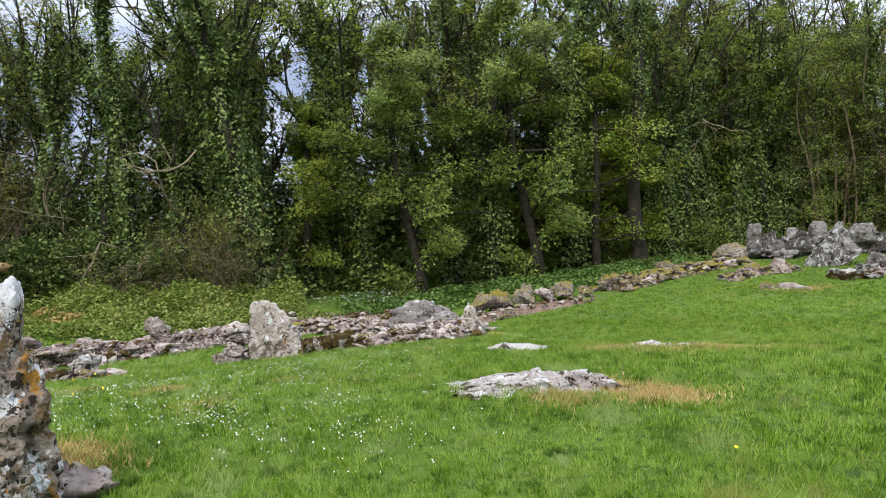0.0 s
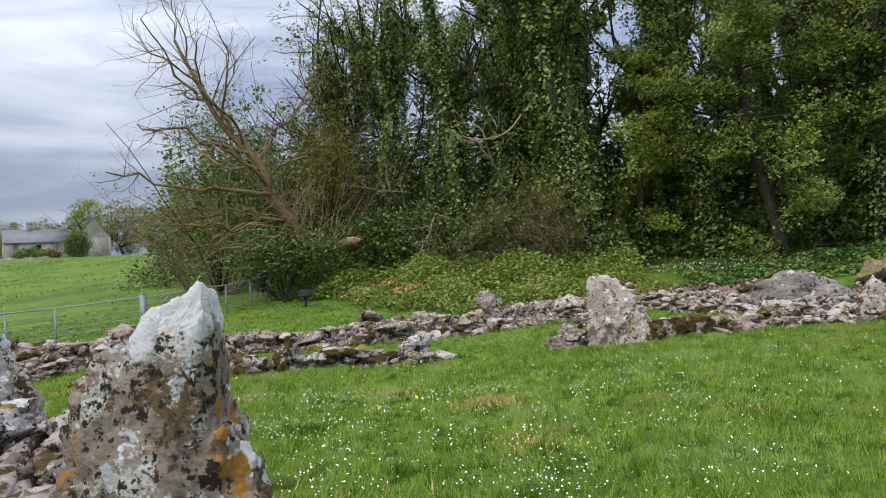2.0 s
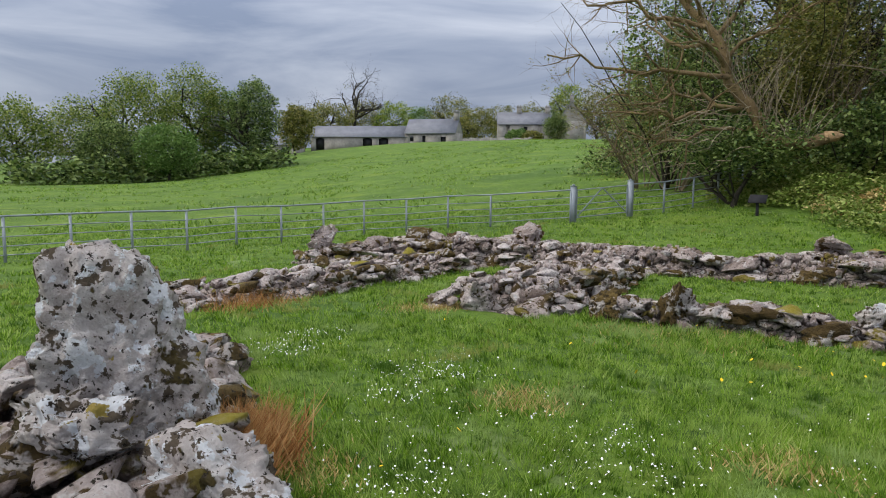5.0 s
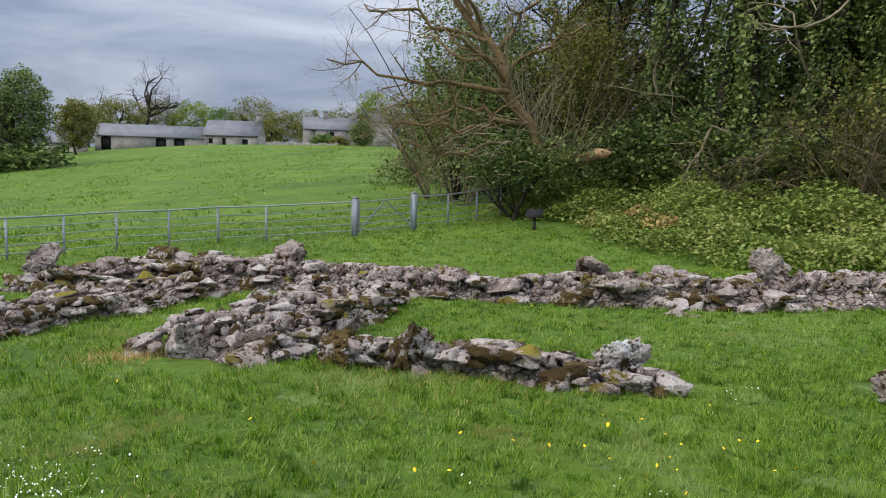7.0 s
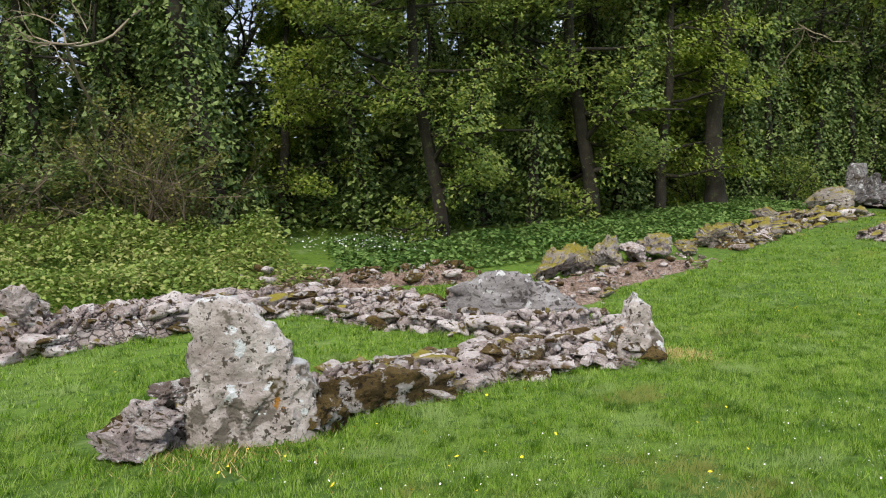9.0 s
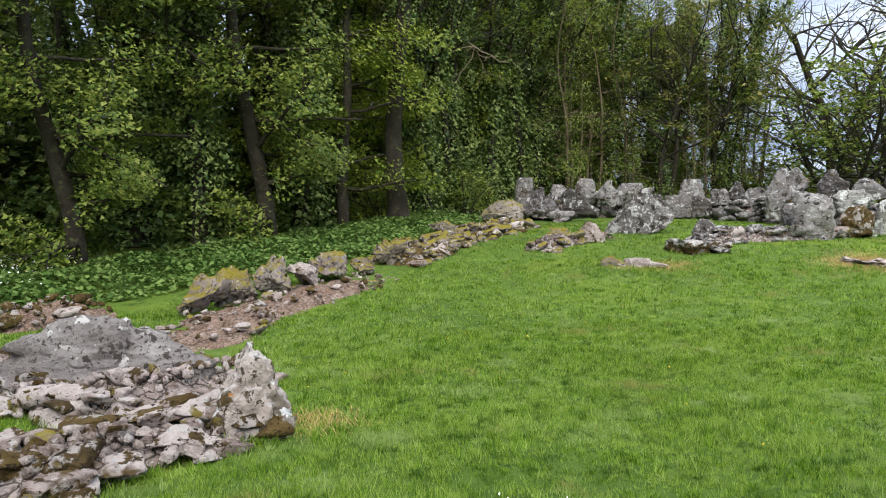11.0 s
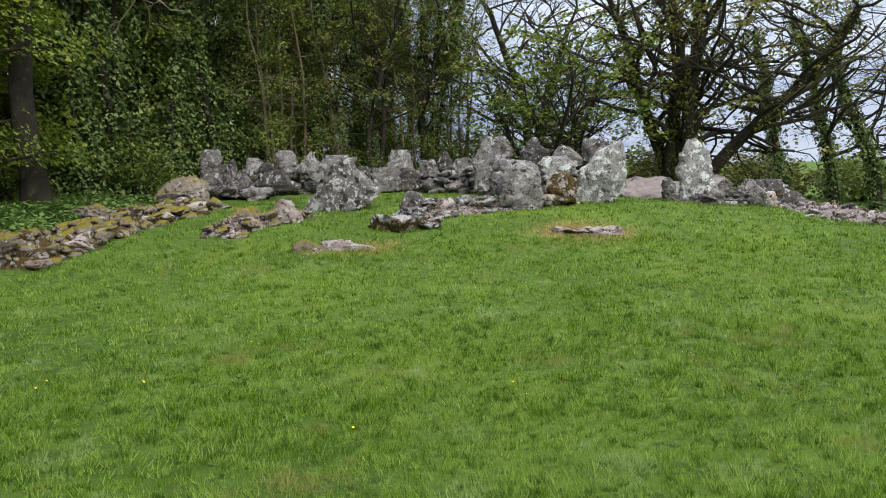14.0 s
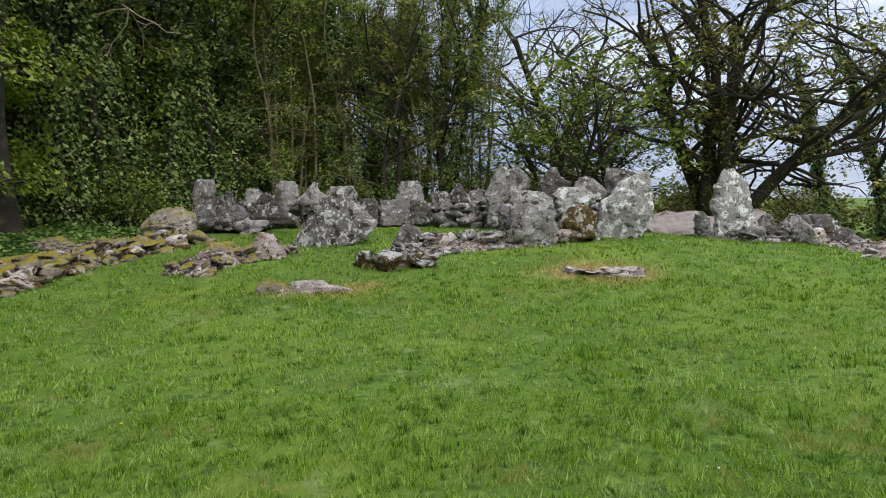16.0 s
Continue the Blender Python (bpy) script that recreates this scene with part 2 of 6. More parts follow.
M_grey = mat("grey_limestone", [(0.085, 0.076, 0.072), (0.18, 0.166, 0.16), (0.28, 0.262, 0.255), (0.40, 0.385, 0.375)], 1.4, 9, 0.92, 1.0, 16, obj=0.34, island=0.1, deep=0.07,
             spots=((2.6, 0.585, 0.03, (0.52, 0.52, 0.51)), (1.7, 0.57, 0.05, (0.12, 0.10, 0.088)), (4.5, 0.585, 0.03, (0.05, 0.042, 0.036)), (9.0, 0.62, 0.03, (0.56, 0.56, 0.55)), (3.1, 0.63, 0.04, (0.11, 0.078, 0.024))), cracks=((1.5, 0.018, DARK),))
M_speckled = mat("lichen_speckled_limestone", [(0.06, 0.052, 0.047), (0.12, 0.108, 0.102), (0.20, 0.186, 0.18), (0.29, 0.275, 0.265)], 2.0, 12, 0.92, 1.0, 20, deep=0.07,
                 spots=((5.0, 0.56, 0.03, (0.46, 0.46, 0.45)), (11.0, 0.58, 0.03, (0.54, 0.54, 0.53)), (3.0, 0.58, 0.04, (0.045, 0.036, 0.026))), up=((0.15, 0.115, 0.016), 0.66, 0.9))
M_mossy = mat("mossy_limestone", [(0.13, 0.105, 0.086), (0.26, 0.222, 0.198), (0.38, 0.335, 0.31)], 2.5, 18, 0.95, 1.0, 30, obj=0.25,
              spots=((6.0, 0.60, 0.05, (0.52, 0.50, 0.48)), (9.0, 0.57, 0.05, (0.05, 0.038, 0.025))), up=((0.205, 0.168, 0.014), 0.42, 0.95))
M_brownmoss = mat("brown_moss_stone", [(0.05, 0.032, 0.010), (0.10, 0.065, 0.020), (0.17, 0.115, 0.035)], 5, 22, 1.0, 1.0, 40, obj=0.2,
                  spots=((4.5, 0.53, 0.05, (0.44, 0.40, 0.375)), (16.0, 0.56, 0.05, (0.03, 0.02, 0.008))), deep=0.05)
M_earth = mat("stony_earth", [(0.13, 0.07, 0.042), (0.26, 0.168, 0.122), (0.36, 0.262, 0.212), (0.45, 0.375, 0.33)], 4, 30, 0.95, 1.0, 50,
              spots=((5.0, 0.60, 0.06, (0.12, 0.085, 0.02)), (20.0, 0.60, 0.05, (0.06, 0.045, 0.03))), cracks=((11.0, 0.08, (0.10, 0.066, 0.045)),))
M_rubble = mat("packed_rubble", [(0.12, 0.088, 0.068), (0.29, 0.23, 0.205), (0.44, 0.372, 0.345), (0.56, 0.50, 0.47)], 3.5, 26, 0.95, 1.0, 40,
               spots=((2.3, 0.56, 0.08, (0.095, 0.062, 0.016)), (6.0, 0.60, 0.05, (0.64, 0.61, 0.58)), (14.0, 0.60, 0.06, (0.055, 0.042, 0.03))), cracks=((7.0, 0.10, DARK),))
M_gravel = mat("grey_gravel", [(0.16, 0.13, 0.12), (0.29, 0.245, 0.23), (0.41, 0.36, 0.34)], 4, 40, 0.95, 1.0, 70)
M_bark = mat("bark", [(0.016, 0.014, 0.010), (0.033, 0.028, 0.020), (0.060, 0.052, 0.038)], 3, 22, 0.95, 1.0, 26, spots=((5.0, 0.58, 0.08, (0.07, 0.075, 0.03)),))
M_barkmoss = mat("mossy_bark", [(0.08, 0.054, 0.025), (0.20, 0.138, 0.068), (0.33, 0.245, 0.14)], 4, 24, 0.95, 1.0, 26, spots=((4.0, 0.57, 0.06, (0.13, 0.12, 0.02)), (12.0, 0.60, 0.05, (0.04, 0.03, 0.018))))
M_twig = mat("pale_twig", [(0.13, 0.10, 0.065), (0.25, 0.20, 0.135), (0.38, 0.32, 0.235)], 3, 12, 0.9, 0, island=0.3)
M_torn = mat("torn_wood", [(0.25, 0.15, 0.07), (0.42, 0.27, 0.14), (0.55, 0.40, 0.24)], 5, 30, 0.85, 0.6, 40)
M_ivy = mat("ivy_leaf", [(0.028, 0.057, 0.013), (0.088, 0.146, 0.032), (0.160, 0.228, 0.056), (0.24, 0.30, 0.092)], 0.7, 4, 0.52, 0, island=0.6, thin=0.3, gloss=0.3)
M_leaf = mat("spring_leaf", [(0.075, 0.13, 0.013), (0.155, 0.228, 0.022), (0.24, 0.312, 0.038), (0.34, 0.38, 0.065)], 0.5, 4, 0.5, 0, island=0.5, thin=0.45)
M_olive = mat("olive_leaf", [(0.07, 0.082, 0.016), (0.13, 0.145, 0.028), (0.205, 0.21, 0.045), (0.28, 0.25, 0.075)], 0.5, 4, 0.5, 0, island=0.5, thin=0.4)
M_wood = mat("woodland_leaf", [(0.055, 0.098, 0.014), (0.115, 0.175, 0.024), (0.19, 0.25, 0.04), (0.27, 0.31, 0.065)], 0.5, 4, 0.5, 0, island=0.55, thin=0.4)
M_bramble = mat("bramble_leaf", [(0.085, 0.14, 0.018), (0.17, 0.245, 0.04), (0.25, 0.32, 0.07), (0.33, 0.34, 0.11)], 0.5, 3, 0.55, 0, island=0.5, thin=0.35)
M_nettle = mat("undergrowth_leaf", [(0.052, 0.112, 0.02), (0.115, 0.20, 0.04), (0.19, 0.28, 0.075)], 0.6, 4, 0.8, 0, island=0.45, thin=0.3)
M_brush = mat("brown_brushwood", [(0.07, 0.052, 0.032), (0.14, 0.108, 0.068), (0.22, 0.175, 0.12)], 3, 12, 0.9, 0, island=0.3)
M_metal = mat("galvanised_steel", [(0.19, 0.215, 0.245), (0.26, 0.285, 0.315), (0.33, 0.355, 0.385)], 3, 20, 0.55, 0.1, 40, metal=0.35)
M_slate = mat("slate_roof", [(0.10, 0.105, 0.125), (0.15, 0.155, 0.18), (0.20, 0.205, 0.23)], 0.6, 5, 0.7, 0.3, 6)
M_wallstone = mat("farm_stone", [(0.15, 0.14, 0.125), (0.235, 0.22, 0.20), (0.34, 0.32, 0.295)], 0.8, 3.5, 0.95, 0.4, 5)
M_dark = mat("dark_opening", [(0.008, 0.008, 0.009), (0.015, 0.015, 0.016)], 1, 5, 0.6, 0)
M_board = mat("sign_board", [(0.012, 0.012, 0.014), (0.022, 0.022, 0.025)], 2, 10, 0.85, 0)
M_white = mat("daisy_petal", [(0.70, 0.70, 0.70), (0.85, 0.85, 0.85)], 4, 9, 0.7, 0)
M_yellow = mat("dandelion_petal", [(0.65, 0.42, 0.01), (0.85, 0.62, 0.02)], 4, 9, 0.7, 0)

# ---- mesh helpers ----
rng = np.random.default_rng(7)


def mesh_of(name, V, F, material):
    """A mesh from vertex rows and faces that all have the same number of corners."""
    V, F = np.asarray(V, np.float32), np.asarray(F, np.int32)
    me = bpy.data.meshes.new(name)
    me.vertices.add(len(V))
    me.vertices.foreach_set("co", V.ravel())
    k = F.shape[1]
    me.loops.add(F.size)
    me.loops.foreach_set("vertex_index", F.ravel())
    me.polygons.add(len(F))
    me.polygons.foreach_set("loop_start", np.arange(0, F.size, k, dtype=np.int32))
    me.update(calc_edges=True)
    me.materials.append(material)
    return me


def smooth(me):
    me.polygons.foreach_set("use_smooth", np.ones(len(me.polygons), bool))
    return me


def part(name, me, parent, label="", at=None):
    ob = new(name, me)
    ob.parent = parent
    if at is not None:
        ob.matrix_basis = at
    if label:
        ob["label"] = label
    return ob


def thing(name, label, category, group="", kind="", me=None, at=None):
    ob = tagged(new(name, me), label, category, group, kind)
    if at is not None:
        ob.matrix_basis = at
    return ob


class Build:
    """Gathers quads and triangles (a triangle repeats its last corner as n-gons of one size are not wanted: all faces become triangles)."""

    def __init__(self):
        self.V, self.F, self.n = [], [], 0

    def add(self, V, F):
        V, F = np.asarray(V, float), np.asarray(F, int)
        if F.shape[1] == 4:
            F = np.vstack([F[:, [0, 1, 2]], F[:, [0, 2, 3]]])
        self.V.append(V), self.F.append(F + self.n)
        self.n += len(V)

    def box(self, x0, y0, z0, x1, y1, z1, m=None):
        V = np.array([(x, y, z) for z in (z0, z1) for y in (y0, y1) for x in (x0, x1)], float)
        if m is not None:
            V = np.array([m @ Vector(v) for v in V])
        self.add(V, [(0, 2, 3, 1), (4, 5, 7, 6), (0, 1, 5, 4), (2, 6, 7, 3), (0, 4, 6, 2), (1, 3, 7, 5)])

    def tube(self, P, R, sides=6):
        P, R = np.asarray(P, float), np.asarray(R, float)
        k = len(P)
        T = np.gradient(P, axis=0)
        T /= np.linalg.norm(T, axis=1)[:, None] + 1e-9
        ref = np.where(np.abs(T[:, 2:3]) > 0.9, np.array([[1.0, 0, 0]]), np.array([[0, 0, 1.0]]))
        A = np.cross(T, ref)
        A /= np.linalg.norm(A, axis=1)[:, None] + 1e-9
        B = np.cross(T, A)
        a = np.linspace(0, 2 * np.pi, sides, endpoint=False)
        V = P[:, None] + R[:, None, None] * (np.cos(a)[None, :, None] * A[:, None] + np.sin(a)[None, :, None] * B[:, None])
        i, j = np.meshgrid(np.arange(k - 1), np.arange(sides), indexing="ij")
        j2 = (j + 1) % sides
        F = np.stack([i * sides + j, i * sides + j2, (i + 1) * sides + j2, (i + 1) * sides + j], -1).reshape(-1, 4)
        self.add(V.reshape(-1, 3), F)

    def mesh(self, name, material):
        return mesh_of(name, np.vstack(self.V), np.vstack(self.F), material)


def fbm(P, scale=1.0, octaves=4, seed=0.0, rough=0.5):
    out = np.empty(len(P))
    for i, p in enumerate(P):
        v, a, s = 0.0, 1.0, scale
        for _ in range(octaves):
            v += a * noise.noise((p[0] * s + seed, p[1] * s - seed, p[2] * s + 2 * seed))
            a *= rough
            s *= 2.03
        out[i] = v
    return out


def leaf_mesh(name, C, size, material, flat=0.5, seed=1, droop=0.0, plain=False, out=None):
    """Folded leaves, two triangles each, at the places C; flat: how far they lie level; out: the way they face."""
    r = np.random.default_rng(seed)
    n = len(C)
    size = np.broadcast_to(np.asarray(size, float), (n,)) * r.uniform(0.6, 1.35, n)
    N = r.normal(size=(n, 3))
    N[:, 2] = np.abs(N[:, 2]) + flat * 2
    if out is not None:
        N = N * 0.5 + out
    N /= np.linalg.norm(N, axis=1)[:, None]
    U = np.cross(N, r.normal(size=(n, 3)))
    U /= np.linalg.norm(U, axis=1)[:, None] + 1e-9
    U[:, 2] -= droop
    W = np.cross(N, U)
    s = size[:, None]
    if plain:
        V = np.stack([C - U * s * 0.5, C + U * s * 0.4 + W * s * 0.4, C + U * s * 0.4 - W * s * 0.4], 1).reshape(-1, 3)
        return mesh_of(name, V, np.arange(3 * n).reshape(-1, 3), material)
    a, b = C - U * s * 0.55, C + U * s * 0.55
    c, d = C + W * s * 0.38 + N * s * 0.1, C - W * s * 0.38 + N * s * 0.1
    V = np.stack([a, d, b, c], 1).reshape(-1, 3)
    k = np.arange(n)[:, None] * 4
    F = np.vstack([k + [0, 1, 2], k + [0, 2, 3]])
    return mesh_of(name, V, F, material)


# ---- ground ----
KNOLLS = [(0.0, 1.2, -0.19), (-2.3, 6.3, 0.27), (2.3, 8.1, 0.23), (-6.9, 7.5, 0.3), (-9.2, 11.5, 0.06), (-5.2, 12.1, -0.2), (-7.5, 17.3, -0.1),
          (-1.2, 14.4, 0.21), (-12.7, 20.7, -0.1), (-19.6, 18.4, 0.11), (8.1, 17.3, -0.08), (5.8, 24.2, -0.19), (11.5, 23.0, -0.06),
          (17.3, 19.6, -0.09), (20.7, 24.2, 0.35), (16.1, 29.9, 0.08), (-2.3, 27.6, -0.51)]


def ground(x, y):
    x, y = np.asarray(x, float), np.asarray(y, float)
    rise = np.log1p(np.exp(np.clip((y - 17) / 2, -30, 30))) * 2
    z = 0.34 + 0.1 * 90 * np.tanh(rise / 90) + 0.9 * np.tanh(x / 45)
    z = z + 2.4 / (1 + np.exp(np.clip((x + 85) / 22, -30, 30))) / (1 + np.exp(np.clip((50 - y) / 10, -30, 30)))
    # the ground falls away behind the enclosure
    z = z - 1.5 / (1 + np.exp(np.clip((33 - x) / 2.2, -30, 30))) / (1 + np.exp(np.clip((y - 40) / 3, -30, 30)))
    for kx, ky, h in KNOLLS:
        z = z + h * np.exp(-((x - kx) ** 2 + (y - ky) ** 2) / 35.28)
    rough = 0.025 * np.sin(x * 2.1 + np.sin(y * 1.3)) * np.sin(y * 1.9 + 1.7 * np.sin(x * 0.7)) + 0.012 * np.sin(x * 5.3 + y * 3.1) * np.sin(y * 4.7 - x)
    return z + rough * (np.abs(x) < 40) * (np.abs(y) < 45)


def gz(x, y):
    return float(ground(x, y))


def axis(lo, hi, step, reach):
    inner = np.arange(lo, hi + 1e-6, step)
    outer, d, s = [], 0.0, step
    while d < reach:
        s *= 1.16
        d += s
        outer.append(d)
    outer = np.array(outer)
    return np.concatenate([lo - outer[::-1], inner, hi + outer])


gx, gy = axis(-26, 36, 0.3, 1500), axis(-8, 42, 0.3, 1500)
GX, GY = np.meshgrid(gx, gy)
GZ = ground(GX, GY)
nx = len(gx)
i, j = np.meshgrid(np.arange(len(gy) - 1), np.arange(nx - 1), indexing="ij")
GF = np.stack([i * nx + j, i * nx + j + 1, (i + 1) * nx + j + 1, (i + 1) * nx + j], -1).reshape(-1, 4)
thing("ground", "green meadow turf sloping gently up towards the woodland", "ground", kind="structure",
      me=smooth(mesh_of("ground", np.stack([GX, GY, GZ], -1).reshape(-1, 3), GF, M_turf)))

# ---- stones ----


def ico(level):
    bm = bmesh.new()
    bmesh.ops.create_icosphere(bm, subdivisions=level, radius=1.0)
    V = np.array([v.co[:] for v in bm.verts])
    F = np.array([[v.index for v in f.verts] for f in bm.faces])
    bm.free()
    return V, F


def rock_shape(level, seed, cuts=15, amp=0.13):
    """An angular weathered block about one unit in half size."""
    V, F = ico(level)
    r = np.random.default_rng(seed)
    P = V / np.max(np.abs(V), axis=1)[:, None] * 0.5 + V * 0.5
    for _ in range(cuts):
        n = r.normal(size=3)
        n /= np.linalg.norm(n)
        c = r.uniform(0.38, 0.74)
        d = P @ n
        P = P - np.where(d > c, (d - c) * 0.97, 0)[:, None] * n
    f = fbm(V, 1.6, 2, seed * 3.7, 0.6)
    g = 1 - np.abs(fbm(V, 3.3, 3, seed * 1.9, 0.6))
    P = P * (1 + amp * f + 0.24 * (g - 0.75))[:, None]
    if level >= 3:
        P = P * (1 + 0.07 * fbm(V, 6.5, 3, seed * 2.3, 0.65))[:, None]
    return P, F


ROCKS = {}


def rock_mesh(material, k, level=3):
    key = (material.name, k, level)
    if key not in ROCKS:
        V, F = rock_shape(level, 100 + k)
        ROCKS[key] = mesh_of("stone", V, F, material)
    return ROCKS[key]


def standing_stone(name, x, y, sink, w, d, h, yaw, outline, material, label, category="standing stone", group="", seed=1, lean=(0, 0), res=1.0, amp=0.07, cuts=5, lift=0.0):
    """A single upright or lying slab. outline: (height, left, right) in shares of h and w, from the foot to the top."""
    nu, nv = int(72 * res), int(56 * res)
    o = np.array(outline, float)
    v = np.linspace(0, 1, nv)
    left, right = np.interp(v, o[:, 0], o[:, 1]), np.interp(v, o[:, 0], o[:, 2])
    rough_edge = np.array([(noise.noise((t * 4.5, seed, 0)) + 0.5 * noise.noise((t * 11, seed, 3)), noise.noise((t * 4.5, seed, 7)) + 0.5 * noise.noise((t * 11, seed, 9))) for t in v])
    left, right = left + 0.06 * rough_edge[:, 0], right + 0.06 * rough_edge[:, 1]
    right = np.maximum(right, left + 0.06)
    a = np.linspace(0, 2 * np.pi, nu, endpoint=False)
    ca, sa = np.cos(a), np.sin(a)
    sx, sy = np.sign(ca) * np.abs(ca) ** 0.62, np.sign(sa) * np.abs(sa) ** 0.62
    mid, half = (left + right) / 2, (right - left) / 2
    thick = d / 2 * (1 - 0.35 * v) * np.where(v > 0.9, np.sqrt(np.clip((1 - v) / 0.1, 0, 1)) * 0.5 + 0.5, 1)
    X = (mid[:, None] + half[:, None] * sx[None]) * w
    Y = thick[:, None] * sy[None]
    Z = np.repeat((v * h)[:, None], nu, 1)
    V = np.stack([X, Y, Z], -1).reshape(-1, 3)
    V = np.vstack([V, [(mid[-1] * w, 0, h * 1.005)]])
    ii, jj = np.meshgrid(np.arange(nv - 1), np.arange(nu), indexing="ij")
    j2 = (jj + 1) % nu
    F = np.stack([ii * nu + jj, ii * nu + j2, (ii + 1) * nu + j2, (ii + 1) * nu + jj], -1).reshape(-1, 4)
    F = np.vstack([F[:, [0, 1, 2]], F[:, [0, 2, 3]]])
    top = (nv - 1) * nu
    cap = np.array([(top + q, top + (q + 1) % nu, len(V) - 1) for q in range(nu)])
    c = np.array([mid.mean() * w, 0, h * 0.45])
    rs = np.random.default_rng(seed + 40)
    for _ in range(cuts):
        n = rs.normal(size=3) * [1 / w, 1.3 / d, 0.8 / h]
        n /= np.linalg.norm(n)
        q = (V - c) @ n
        lim = np.quantile(q, rs.uniform(0.8, 0.93))
        V = V - np.where(q > lim, (q - lim) * 0.9, 0)[:, None] * n
    D = V - c
    D /= np.linalg.norm(D, axis=1)[:, None] + 1e-6
    s = 1.0 / max(0.25, min(w, h))
    f = fbm(V * [1, 1, 0.6], 1.6 * s, 6, seed * 5.1, 0.56)
    pit = np.minimum(0, fbm(V * [1, 1, 0.5], 5.5, 2, seed * 9.3) + 0.12)
    ridge = 1 - np.abs(fbm(V, 2.6 * s, 4, seed * 2.7, 0.6))
    grit = fbm(V * [1, 1, 0.7], 9.0, 4, seed * 3.3, 0.65)
    V = V + D * ((amp * f + 0.13 * pit + 0.07 * (ridge - 0.7)) * min(1.0, max(w, h)) + 0.032 * grit)[:, None]
    me = smooth(mesh_of("stone", V, np.vstack([F, cap]), material))
    return thing(name, label, category, group, me=me, at=pose(x, y, gz(x, y) - sink + lift, lean[0], lean[1], yaw))


def boulder(name, x, y, z, size, yaw, material, label, category="boulder", seed=1, tilt=(0, 0), group="", level=5):
    V, F = rock_shape(level, seed, 9, 0.2)
    V = V * np.array(size) * 0.5
    f = fbm(V, 4.0, 5, seed * 2.1, 0.62)
    g = 1 - np.abs(fbm(V * [1, 1, 2.2], 5.5, 3, seed * 4.1, 0.6))
    V = V + V / (np.linalg.norm(V, axis=1)[:, None] + 1e-6) * ((0.07 * f + 0.075 * (g - 0.75)) * min(1, max(size)))[:, None]
    return thing(name, label, category, group, me=smooth(mesh_of("stone", V, F, material)), at=pose(x, y, z, tilt[0], tilt[1], yaw))


def along(path, step):
    P = np.array(path, float)
    seg = np.linalg.norm(np.diff(P, axis=0), axis=1)
    cum = np.concatenate([[0], np.cumsum(seg)])
    s = np.arange(0, cum[-1], step)
    Q = np.stack([np.interp(s, cum, P[:, k]) for k in range(P.shape[1])], 1)
    T = np.gradient(Q[:, :2], axis=0)
    T /= np.linalg.norm(T, axis=1)[:, None] + 1e-9
    return Q, T


